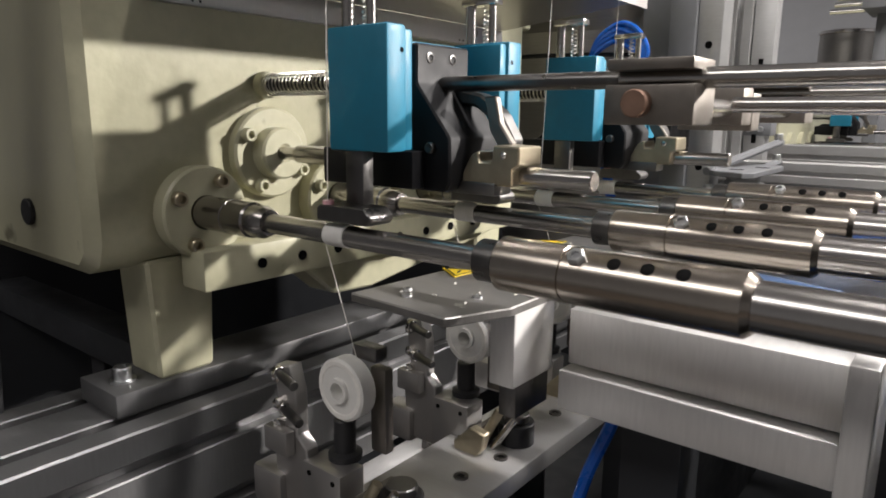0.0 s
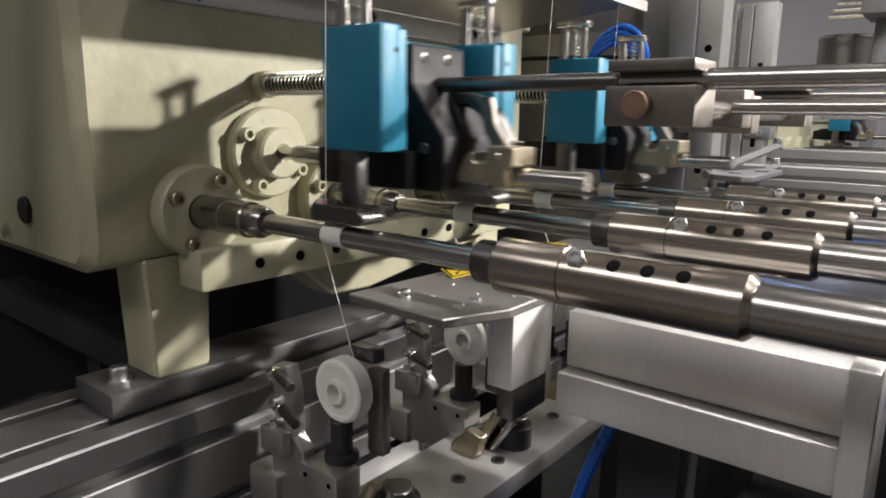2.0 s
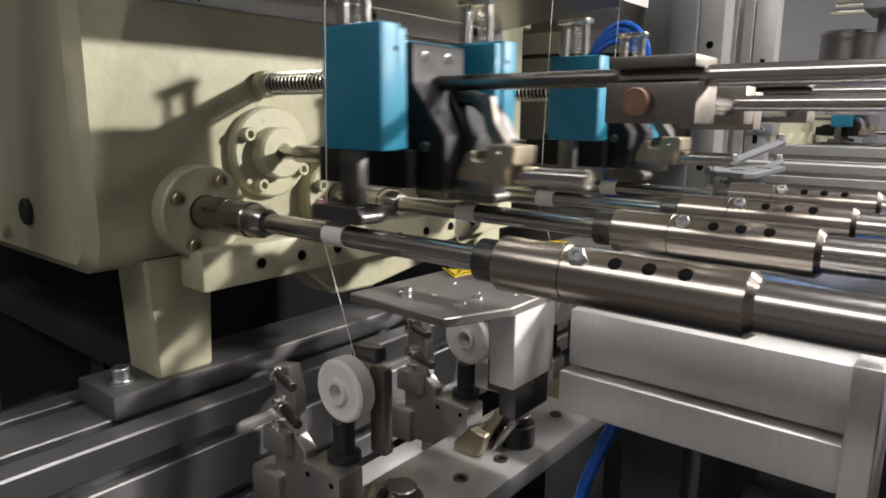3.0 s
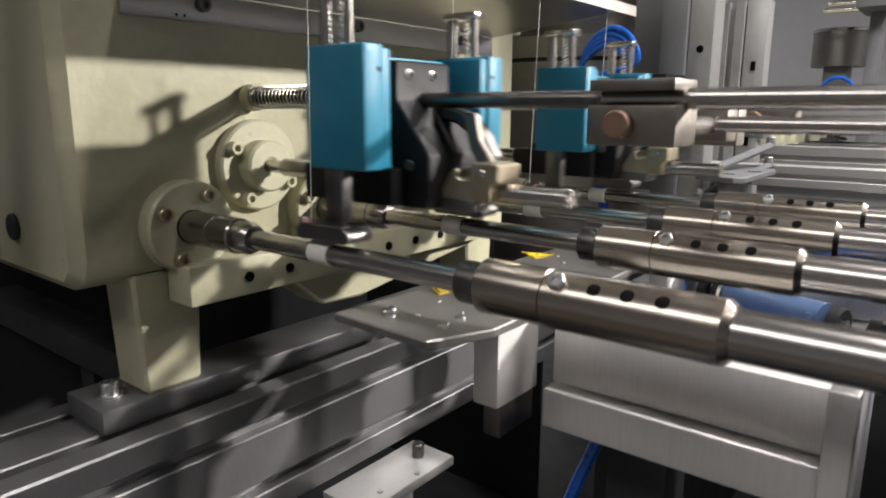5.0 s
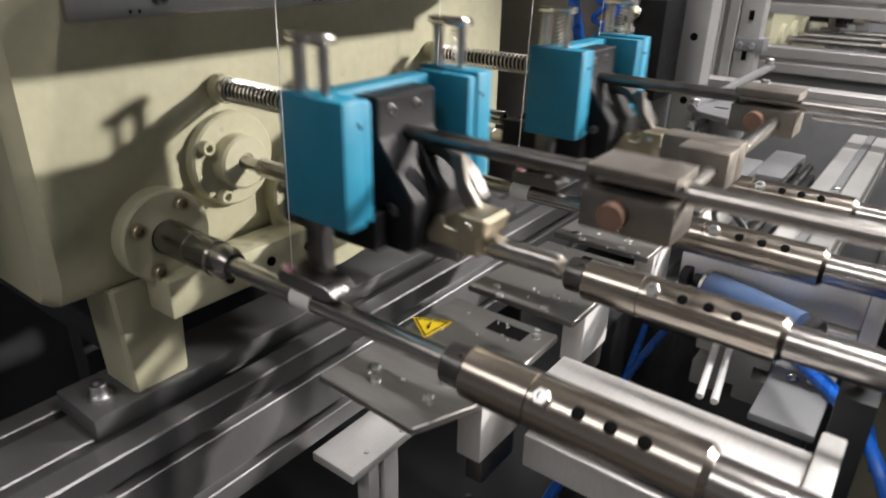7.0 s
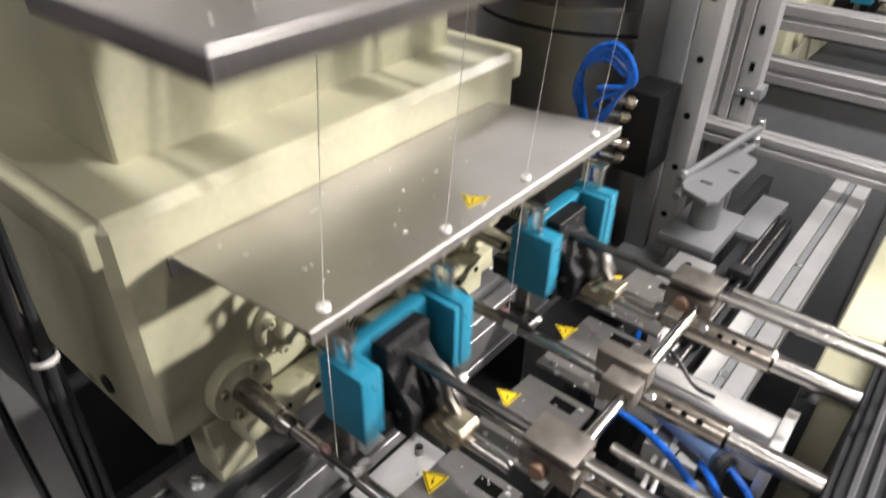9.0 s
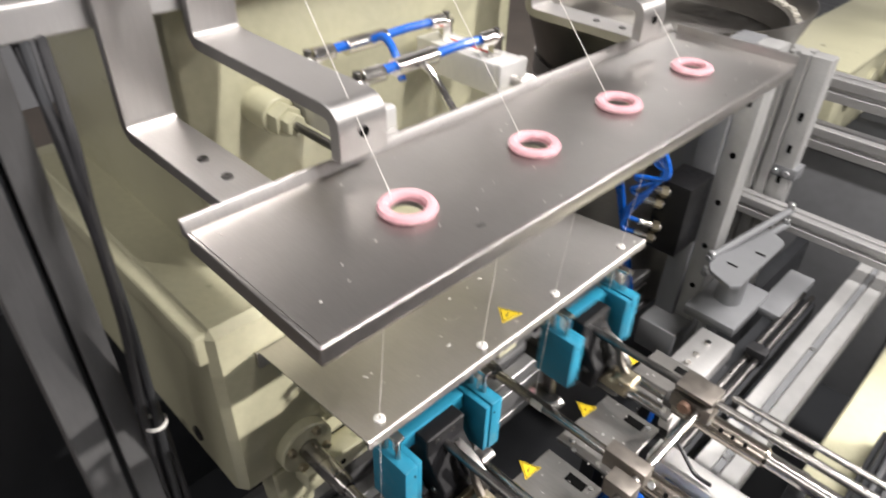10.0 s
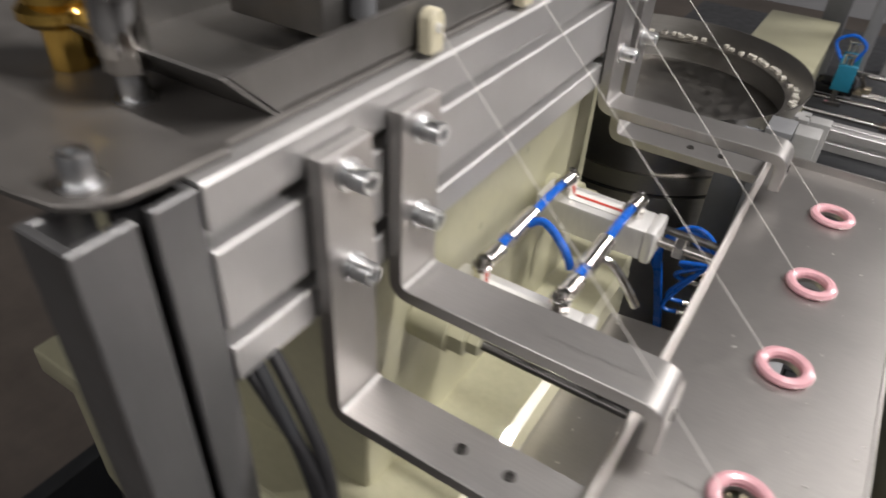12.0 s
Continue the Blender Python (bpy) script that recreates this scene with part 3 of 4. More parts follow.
# ---- wear plates under the spindles ----
for i, y in enumerate((0.33, 0.43, 0.53, 0.63)):
    wp = thing("support_plate", "dark ground steel support plate on a metal block", "plate", 0, y, 0, "support plates")
    part("plate", prism([(-0.068, -0.06), (-0.062, 0.036), (0.0, 0.036), (0.0, -0.034), (-0.012, -0.063)] if i == 0 else
                        [(-0.066, -0.048), (-0.062, 0.036), (0.0, 0.036), (0.0, -0.048)], "z", 1.103, 1.107, 0.0006), PLATE, wp)
    part("block", box(-0.016, -0.003, -0.026, 0.008, 1.0675, 1.103, 0.0008), ALU_X, wp, "milled metal block")
    part("block_foot", box(-0.013, -0.004, -0.022, 0.006, 1.052, 1.0675, 0.0005), DARK_STEEL, wp)
    part("slot", box(-0.032, -0.012, 0.019, 0.029, 1.1068, 1.1074, 0), HOLE_SHADE, wp, "dark rectangular slot", smooth=False)
    for sx, sy in ((-0.045, -0.048), (-0.052, -0.04), (-0.02, -0.03), (-0.008, 0.028)):
        part("screw", lathe([(0, 0), (0.0024, 0), (0.0022, 0.001), (0.0012, 0.0012), (0, 0.0006)], (sx, sy, 1.107), "z", 18), ZINC, wp)
    warning_sticker(-0.055 - 0.006 * i, y + 0.003, 1.1072, 0.021, 205)

# ---- aluminium cross beam ----
ab = thing("cross_beam", "grey milled aluminium box beam with an end plate", "beam", group="cross beams")
part("upper_beam", box(0.005, 0.117, 0.338, 0.364, 1.0722, 1.0985, 0.0008), ALU_X, ab)
part("lower_beam", box(0.004, 0.117, 0.331, 0.371, 1.052, 1.0708, 0.0012), ALU_X, ab)
part("end_plate", box(0.1175, 0.127, 0.322, 0.374, 1.02, 1.104, 0.0012), ALU_X, ab, "aluminium end plate")

copy_thing(ab, pose(0, 0.2, 0))

# ---- retractable thread bobbins ----
bob = thing("bobbin_carriage", "carriage with white thread bobbins on metal brackets", "machine part")
part("beam", box(-0.085, -0.03, 0.20, 0.70, 0.985, 0.997, 0.001), ALU, bob, "light metal beam with screws")
for sx, sy in ((-0.05, 0.33), (-0.045, 0.36), (-0.05, 0.43)):
    part("screw", lathe([(0, 0), (0.004, 0), (0.004, 0.001), (0.002, 0.001), (0.0015, -0.001), (0, -0.001)], (sx, sy, 0.997), "z", 18), DARK_STEEL, bob)
for y in (0.287, 0.387, 0.487):
    un = part("bobbin_bracket", prism([(-0.134, 1.052), (-0.122, 1.054), (-0.118, 1.040), (-0.118, 1.018), (-0.111, 1.012), (-0.110, 0.975), (-0.134, 0.975), (-0.137, 1.016), (-0.131, 1.022)],
                                      "y", y - 0.020, y - 0.012, 0.0006), BRUSHED, bob, "milled metal bracket")
    un.location = (0.0125, 0, 0.009)
    part("body_block", box(-0.112, -0.085, y - 0.022, y - 0.006, 0.955, 1.008, 0.0008), BRUSHED, un)
    for hx, hz in ((-0.107, 1.003), (-0.090, 1.003), (-0.090, 0.988), (-0.107, 0.975), (-0.097, 0.968)):
        part("hole", lathe([(0.0014, 0), (0.0014, 0.0003), (0, 0.0003)], (hx, y - 0.022, hz), "-y", 12), HOLE_SHADE, un)
    part("back_bracket", box(-0.088, -0.078, y + 0.002, y + 0.008, 1.012, 1.056, 0.0008), GUNMETAL, un, "dull grey upright")
    part("top_clip", box(-0.096, -0.080, y - 0.002, y + 0.006, 1.060, 1.067, 0.0006), DARK_STEEL, un, "dark steel clip")
    part("bobbin", lathe([(0.0052, 0), (0.0145, 0), (0.0155, 0.0008), (0.0155, 0.0088), (0.0145, 0.0095), (0.0062, 0.0095), (0.006, 0.0115), (0.0042, 0.0115), (0.0040, 0.002), (0.0, 0.002)],
                         (-0.093, y - 0.004, 1.047), "-y", 40), WHITE, un, "white thread bobbin")
    part("wound_thread", lathe([(0.0118, 0), (0.0122, 0.0003), (0.0142, 0.0003), (0.0146, 0.0)], (-0.093, y - 0.0135, 1.047), "-y", 40), YARN, un, "ring of wound white thread")
    for pz, px in ((1.049, -0.128), (1.031, -0.125)):
        part("tension_pin", strut((px - 0.002, y - 0.0205, pz), (px + 0.017, y - 0.0260, pz - 0.001), 0.0024), DARK_STEEL, un, "dark round pin")
        part("collar", strut((px - 0.0022, y - 0.020, pz), (px + 0.0012, y - 0.0215, pz), 0.0036), CHROME, un)
    for pz in (1.047, 1.033, 1.022, 1.012):
        part("screw", lathe([(0, 0), (0.0028, 0), (0.0028, 0.003), (0.0016, 0.0036), (0, 0.0024)], (-0.1295, y - 0.0202, pz), "-y", 16), CHROME, un)
    part("clamp_piece", box(-0.137, -0.119, y - 0.026, y - 0.020, 1.008, 1.021, 0.001), BRUSHED, un)
    part("knob", rod((-0.098, y - 0.006, 1.008), "z", 0.0055, 0.021), BLACK_PLASTIC, un, "black round knob")
    part("knob_skirt", lathe([(0.0055, 0), (0.0085, 0.002), (0.0085, 0.005), (0.0055, 0.006)], (-0.098, y - 0.006, 1.006), "z", 24), BLACK_PLASTIC, un)
    part("lever", strut((-0.076, y - 0.024, 0.985), (-0.066, y - 0.016, 1.010), 0.0028), LATCH, un, "small brassy lever")
    part("lever", strut((-0.070, y - 0.020, 0.984), (-0.058, y - 0.012, 1.006), 0.0024), CHROME, un, "small bright lever")
    part("clutch_body", rod((-0.062, y - 0.004, 0.985), "z", 0.0105, 0.016), BLACK_PLASTIC, un, "black round clutch body")
    part("clutch_rim", rod((-0.062, y - 0.004, 1.001), "z", 0.0075, 0.005), DARK_STEEL, un)
    part("toggle", prism([(-0.086, 0.992), (-0.074, 1.004), (-0.064, 1.002), (-0.066, 0.992), (-0.074, 0.982), (-0.084, 0.980)], "y", y - 0.034, y - 0.028, 0.0008), LATCH, un, "small brassy toggle")
    part("side_plate", box(-0.078, -0.074, y - 0.026, y + 0.006, 0.960, 1.000, 0.0006), GUNMETAL, un, "dull grey side plate")
    part("lever_block", box(-0.078, -0.060, y - 0.022, y - 0.008, 0.975, 0.986, 0.001), LATCH, un)
    part("end_block", box(-0.152, -0.128, y - 0.024, y - 0.008, 0.972, 0.994, 0.003), BRUSHED, un)
    part("thread", strut((-0.089, y - 0.006, 1.0625), (-0.113, y - 0.002, 1.113), 0.00025, 6), YARN, un)

# ---- low bracket plate seen below the rail ----
lp = thing("low_bracket", "grey metal plate on a slotted bracket", "bracket")
part("plate", box(-0.1995, -0.156, 0.372, 0.474, 0.912, 0.920, 0.0008), ALU_X, lp)
part("upright", box(-0.170, -0.157, 0.390, 0.402, 0.80, 0.912, 0.001), ALU_X, lp)
part("upright", box(-0.170, -0.157, 0.408, 0.425, 0.80, 0.912, 0.001), ALU_X, lp)
for sx, sy in ((-0.166, 0.398), (-0.161, 0.434)):
    part("screw", lathe([(0, 0), (0.0024, 0), (0.0022, 0.0016), (0, 0.0016)], (sx, sy, 0.920), "z", 6), ZINC, lp)
part("hex_bolt", rod((-0.178, 0.455, 0.92), "z", 0.005, 0.012, seg=6), DARK_STEEL, lp)

# ---- lower thread shield ----
sd = thing("lower_shield", "bent stainless sheet shield with thread eyelets", "sheet")
part("sheet", prism([(GX + 0.003, 1.2612), (GX + 0.003, 1.2628), (-0.0825, 1.2772), (-0.0815, 1.2764), (-0.0815, 1.2690), (-0.0830, 1.2690), (-0.0830, 1.2756)], "y", 0.264, 0.610, 0), SATIN, sd)


def on_shield(x, y):
    """A pose on the sloping upper face of the shield."""
    slope = (1.2772 - 1.2628) / (-0.0825 - GX - 0.003)
    return pose(x, y, 1.2629 + slope * (x - GX - 0.003), 0, -math.degrees(math.atan(slope)), 0)


for y in SY:
    e = part("eyelet", lathe([(0.0016, 0), (0.0042, 0), (0.0042, 0.0014), (0.003, 0.002), (0.0016, 0.002), (0.0016, 0)], (0, 0, 0), "z", 24), WHITE, sd, "white ceramic eyelet")
    e.matrix_world = on_shield(-0.093, y - 0.007)
stick = warning_sticker(0, 0, 0, 0.022, 0)
stick.matrix_world = on_shield(-0.104, 0.432) @ pose(0, 0, 0, 0, 0, 200)

# ---- ring plate and its brackets ----
rp = thing("ring_plate", "stainless steel tray plate with raised back lip", "tray")
part("plate", holed_plate(-0.128, -0.0205, 0.1985, 0.664, 1.4525, 1.4555, [(-0.071, y) for y in SY], 0.0097), SATIN, rp, smooth=False)
part("back_lip", prism([(-0.1282, 1.4525), (-0.1282, 1.4556), (-0.1318, 1.4618), (-0.1336, 1.4618), (-0.1336, 1.4520)], "y", 0.196, 0.666, 0.0006), SATIN, rp)
part("front_skirt", box(-0.0205, -0.018, 0.1965, 0.666, 1.4453, 1.4557, 0.0011, 3), SATIN, rp)
part("side_skirt", box(-0.128, -0.018, 0.196, 0.1985, 1.4453, 1.4557, 0.0011, 3), SATIN, rp)
part("end_lip", box(-0.1255, -0.018, 0.664, 0.6665, 1.446, 1.463, 0.0008), SATIN, rp)
for y in SY:
    rg = thing("ceramic_ring", "glossy pink ceramic thread ring on the steel tray", "ring", -0.0705, y + 0.001, 1.4555, "row of pink ceramic rings")
    part("ring", lathe([(0.0094, 0.000), (0.0094, 0.0026), (0.0105, 0.0044), (0.0128, 0.0051), (0.0154, 0.0043), (0.0165, 0.0024), (0.0158, 0.0006), (0.0147, 0.0)], (0, 0, 0), "z", 56, closed=True), PINK, rg)


def bracket(y0, y1, z_arm, x_end, drop, label):
    b = thing("hanger_bracket", label, "bracket", group="hanger brackets")
    path = [(-0.2685, 1.604), (-0.2685, z_arm), (x_end, z_arm)] + ([(x_end, z_arm - drop)] if drop else [])
    part("strip", strip_bend(path, 0.0085, y0, y1, 0.010), BRUSHED, b)
    for z in (1.591, 1.541):
        washer((-0.2643, (y0 + y1) / 2, z), "x", 0.0160, b)
        socket_head((-0.2631, (y0 + y1) / 2, z), "x", 0.0118, 0.0115, b)
    if drop:
        part("hole", lathe([(0.0032, 0), (0.0032, 0.0007), (0.002, 0.0007), (0, 0.0003)], (x_end + 0.0043, (y0 + y1) / 2, z_arm - 0.0125), "x", 18), HOLE_SHADE, b)
    else:
        for x in (-0.198, -0.170):
            part("countersunk_screw", lathe([(0, 0.0004), (0.001, 0.0004), (0.0014, 0.0012), (0.003, 0.0012), (0.0034, 0)], (x, (y0 + y1) / 2, z_arm + 0.0043), "z", 20), DARK_STEEL, b)
    return b


bracket(0.226, 0.2595, 1.4478, -0.10, 0, "bent brushed steel hanger bracket with cap screws")
bracket(0.2815, 0.3150, 1.4955, -0.1175, 0.027, "bent brushed steel hanger bracket with folded end")
bracket(0.5800, 0.6130, 1.4955, -0.1175, 0.027, "bent brushed steel hanger bracket with folded end")
bracket(0.6310, 0.6630, 1.4478, -0.10, 0, "bent brushed steel hanger bracket with cap screws")

# ---- upper frame ----
uf = thing("upper_frame", "grey aluminium T-slot frame beam", "frame")
profile_beam("beam", (-0.3240, 0.1765, 1.5145), 0.505, "y", 1, 2, 0.05, uf)
for y0, y1, flip in ((0.1265, 0.1512, 1), (0.1566, 0.1762, -1)):
    x0, x1, w = -0.3040, -0.2757, 0.0042
    ya, yb = (y0, y1) if flip > 0 else (y1, y0)
    part("post", prism([(x0, yb), (x0, ya), (x1, ya), (x1, yb), (x1 - w, yb), (x1 - w, ya + flip * w), (x0 + w, ya + flip * w), (x0 + w, yb)], "z", 0.0, 1.6128, 0.0007), SHADED_ALU, uf, "dull grey aluminium channel post, shade-darkened")
# Strip added in the gap; its dark colour stands for the shade there.
part("gap_shade", box(-0.299, -0.2835, 0.1520, 0.1560, 0.0, 1.600, 0.0004), DARKSHEET, uf, "dark strip added for the shade between the posts")

# ---- deck with feeder ----
DZ = 1.6185
dk = thing("deck_plate", "dark brown-grey steel deck plate", "plate")
part("plate", prism([(-0.8, 0.10), (-0.315, 0.1335), (-0.296, 0.1365), (-0.287, 0.143), (-0.283, 0.152), (-0.2815, 0.165), (-0.2805, 0.196), (-0.2845, 0.1995), (-0.2845, 0.9), (-0.8, 0.9)], "z", 1.6148, DZ, 0.0008), DECK, dk)
for x, y in ((-0.300, 0.150), (-0.341, 0.202)):
    cs = thing("deck_screw", "zinc cap screw with washer in the deck plate", "screw", x, y, DZ, "deck screws")
    washer((0, 0, 0), "z", 0.0165, cs)
    socket_head((0, 0, 0.001), "z", 0.0115, 0.011, cs)

# feeder trough on the deck
tr = thing("feeder_trough", "brown-grey steel feeder trough on the deck", "trough", -0.2855, 0.228, DZ)
part("tray", prism([(-0.115, 0.0), (-0.002, 0.0), (0.0, 0.002), (0.0, 0.023), (-0.0025, 0.023), (-0.0025, 0.004), (-0.112, 0.004), (-0.112, 0.028), (-0.115, 0.028)], "y", 0.0, 0.5, 0), PLATE, tr)
part("cheek", prism([(0.0, 0.0), (-0.0235, 0.023), (0.0, 0.023)], "x", -0.0025, 0.0, 0), PLATE, tr)
part("front_sheet", prism([(-0.001, 0.0), (-0.0245, 0.023), (-0.0272, 0.023), (-0.0037, 0.0)], "x", -0.115, 0.0, 0.0003), PLATE, tr, "slanted front sheet")
part("inner_channel", box(-0.08, -0.02, 0.05, 0.5, 0.012, 0.035, 0.001), PLATE, tr)
for k in range(3):
    part("bright_tube", sweep([(-0.035, 0.02 + 0.03 * k, 0.05), (-0.02, 0.05 + 0.03 * k, 0.058), (-0.035, 0.09 + 0.03 * k, 0.055)], 0.006, 12), CHROME, tr)
bs = thing("brass_fitting", "polished brass pipe fitting on the deck", "fitting", -0.390, 0.208, DZ)
part("stem", rod((0, 0, 0), "z", 0.010, 0.022, seg=8), BRASS, bs)
part("collar", lathe([(0, 0.02), (0.014, 0.02), (0.017, 0.023), (0.017, 0.027), (0.014, 0.03), (0.014, 0.034), (0.019, 0.036), (0.019, 0.05), (0, 0.05)], (0, 0, 0), "z", 36), BRASS, bs)
part("cap", rod((0, 0, 0.05), "z", 0.014, 0.02), BLACK_PLASTIC, bs, "black cap")
el = thing("hose_elbow", "bright plated pipe elbow on the deck", "fitting", -0.341, 0.202, DZ + 0.012)
part("nut", rod((0, 0, 0), "z", 0.0085, 0.010, seg=6), CHROME, el)
part("bend", sweep([(0, 0, 0.008), (0, 0, 0.022), (-0.003, 0.003, 0.030), (-0.014, 0.012, 0.032)], 0.0098, 16), CHROME, el)
sl_t = thing("clear_tube_stub", "small clear blue-grey tube fitting on the trough", "fitting", -0.30, 0.30, 1.638)
part("stub", rod((0, 0, -0.002), "z", 0.006, 0.03), GREY, sl_t)
for i in range(4):
    ig = thing("thread_guide", "small ivory plastic thread guide block", "guide", -0.2795, 0.327 + 0.1 * i, 1.6165, "thread guides")
    part("block", prism([(-0.006, 0.0), (0.006, 0.0), (0.0065, 0.018), (0.003, 0.022), (-0.003, 0.022), (-0.0065, 0.018)], "x", -0.004, 0.004, 0.001), IVORY, ig)
    part("eye", lathe([(0.001, 0), (0.0025, 0), (0.0025, 0.0006), (0.001, 0.0008)], (0.004, 0, 0.013), "x", 16), WHITE, ig)

# threads from guide to ring, eyelet and shoe
for i, y in enumerate(SY):
    th = thing("thread", "thin white thread running through a pink ring", "thread", group="threads")
    part("upper_run", strut((-0.2745, 0.327 + 0.1 * i, 1.629), (-0.0805, y - 0.002, 1.4625), 0.00024, 6), YARN, th)
    part("middle_run", strut((-0.0805, y - 0.002, 1.4625), (-0.093, y - 0.007, 1.277), 0.00022, 6), YARN, th)
    part("lower_run", strut((-0.093, y - 0.007, 1.277), (-0.0985, y - 0.005, 1.143), 0.00024, 6), YARN, th)

# threaded stay rods between riser and tray
for y in (0.333, 0.535):
    st = thing("stay_rod", "steel stay rod with hexagon nuts", "rod", group="stay rods")
    part("rod", rod((-0.287, y, 1.431), "x", 0.0032, 0.155), DARK_STEEL, st)
    part("nut", rod((-0.257, y, 1.431), "x", 0.0125, 0.012, seg=6), CREAM, st, "cream-painted hexagon nut")
    part("lock_nut", rod((-0.245, y, 1.431), "x", 0.0085, 0.009, seg=6), CREAM, st, "cream-painted lock nut")
    part("washer", rod((-0.287, y, 1.431), "x", 0.0145, 0.030), CREAM, st)


# pneumatic cylinders behind the tray
def air_cylinder(y):
    t = thing("air_cylinder", "grey aluminium air cylinder with nickel fittings", "air cylinder", 0, y, 0, "air cylinders")
    part("barrel", box(-0.278, -0.186, -0.016, 0.016, 1.425, 1.452, 0.002), ALU_X, t)
    part("end_cap", box(-0.186, -0.178, -0.017, 0.017, 1.424, 1.453, 0.002), ALU_X, t)
    part("label_strip", box(-0.255, -0.2, -0.008, 0.008, 1.4522, 1.4526, 0), WHITE, t, "white label strip", smooth=False)
    part("stripe", box(-0.25, -0.205, -0.0015, 0.0015, 1.4527, 1.4530, 0), RED, t, "red printed stripe", smooth=False)
    part("piston_rod", rod((-0.18, 0, 1.438), "x", 0.0042, 0.045), STEEL, t)
    part("rod_nut", rod((-0.165, 0, 1.438), "x", 0.009, 0.008, seg=6), CHROME, t)
    for x in (-0.257, -0.200):
        f = part("elbow_fitting", rod((x, 0, 1.452), "z", 0.0060, 0.016, seg=6), CHROME, t, "nickel-plated elbow fitting")
        part("ring", rod((x, 0, 1.466), "z", 0.0068, 0.004), CHROME, f)
        part("screw", rod((x, 0, 1.470), "z", 0.003, 0.005), DARK_STEEL, f)
    return t


air_cylinder(0.362)
air_cylinder(0.505)
al = thing("air_line", "blue air tube with nickel tee fittings", "air tube", group="air lines")
for x, z in ((-0.257, 1.469), (-0.200, 1.469)):
    for a, c in ((0.366, 0.384), (0.484, 0.50)):
        part("sleeve", strut((x, a, z), (x + 0.001, c, z), 0.0062, 20), CHROME, al, "nickel-plated sleeve")
    part("tube", sweep([(x, 0.37, z), (x, 0.395, z + 0.001), (x, 0.41, z)], 0.0036, 10), TUBE_BLUE, al)
    part("tee", strut((x, 0.396, z), (x, 0.436, z), 0.0066, 20), CHROME, al, "nickel-plated tee")
    part("tube", sweep([(x, 0.434, z), (x, 0.46, z + 0.001), (x, 0.488, z)], 0.0036, 10), TUBE_BLUE, al)
part("tube", sweep([(-0.255, 0.418, 1.469), (-0.243, 0.424, 1.474), (-0.225, 0.420, 1.464), (-0.214, 0.416, 1.45)], 0.0032, 10), TUBE_BLUE, al)
part("tube", sweep([(-0.198, 0.416, 1.469), (-0.188, 0.420, 1.464), (-0.175, 0.425, 1.445), (-0.168, 0.43, 1.43)], 0.0032, 10), CHROME, al)

# spring-wrapped push rods between housing and yokes
for y in (0.342, 0.542):
    hs = thing("return_spring", "dark push rod wrapped in a wire spring", "spring", GX, y, 1.2025, "return springs")
    part("push_rod", rod((-0.002, 0, 0), "x", 0.0040, 0.110), BLACK_PLASTIC, hs)
    part("collar", lathe([(0, 0), (0.0078, 0), (0.0084, 0.0008), (0.0084, 0.008), (0.0076, 0.009), (0, 0.009)], (0, 0, 0), "x", 28), CREAM, hs, "painted collar")
    part("spring", sweep([(0.0092 + 0.0965 * a / 176, 0.0066 * math.cos(a), 0.0066 * math.sin(a)) for a in np.linspace(0, 176, 500)], 0.0006, 4, n=1), SPRING, hs)

# ---- bowl feeder ----
bw = thing("bowl_feeder", "large stainless steel vibratory feeder bowl", "feeder bowl", -0.335, 1.03, 0)
part("bowl", lathe([(0, 1.29), (0.172, 1.29), (0.206, 1.392), (0.204, 1.392), (0.182, 1.330), (0, 1.320)], (0, 0, 0), "z", 72), BOWL, bw)
part("drum", lathe([(0, 0.95), (0.176, 0.95), (0.176, 1.258), (0, 1.258)], (0, 0, 0), "z", 72), BOWL, bw)
part("seam", lathe([(0.171, 1.258), (0.171, 1.2635), (0, 1.2635)], (0, 0, 0), "z", 72), BLACK_PLASTIC, bw, "black rubber seam")
part("upper_drum", lathe([(0, 1.2635), (0.176, 1.2635), (0.176, 1.29), (0, 1.29)], (0, 0, 0), "z", 72), BOWL, bw)
part("track", lathe([(0.176, 1.362), (0.1960, 1.362), (0.1960, 1.365), (0.176, 1.365)], (0, 0, 0), "z", 72, closed=True), BOWL, bw)
b = bmesh.new()
rnd = random.Random(5)
for k in range(120):
    a = rnd.uniform(0, 2 * math.pi)
    r = rnd.uniform(0.184, 0.192)
    bx = box(-0.004, 0.004, -0.003, 0.003, 0, 0.005, 0.0006, 1)
    bmesh.ops.transform(bx, verts=bx.verts, matrix=pose(r * math.cos(a), r * math.sin(a), 1.365, 0, 0, rnd.uniform(0, 360)))
    into(b, bx)
tagged(obj("loose_parts", b, PALE_PARTS, None), "many small pale parts lying on the feeder track", "small parts", kind="stuff").matrix_world = pose(-0.335, 1.03, 0)

# ---- slide column with air tubes ----
co = thing("slide_column", "grey metal column with a pale linear rail", "column")
part("wide_plate", box(-0.158, -0.128, 0.86, 0.905, 0.98, 1.40, 0.0015), GREY, co, "grey coated column plate")
part("rail", box(-0.1275, -0.100, 0.866, 0.90, 1.0, 1.40, 0.0015), PALE_RAIL, co, "pale grey linear rail")
for k in range(5):
    part("rail_hole", lathe([(0, 0), (0.0038, 0), (0.0042, 0.0008), (0, 0.0008)], (-0.1137, 0.8662, 1.06 + 0.068 * k), "-y", 18), HOLE_SHADE, co)
part("back_plate", box(-0.20, -0.159, 0.885, 0.9, 1.10, 1.38, 0.001), GREY, co)
part("base_block", box(-0.158, -0.10, 0.82, 0.90, 0.95, 0.9999, 0.003), GREY, co)
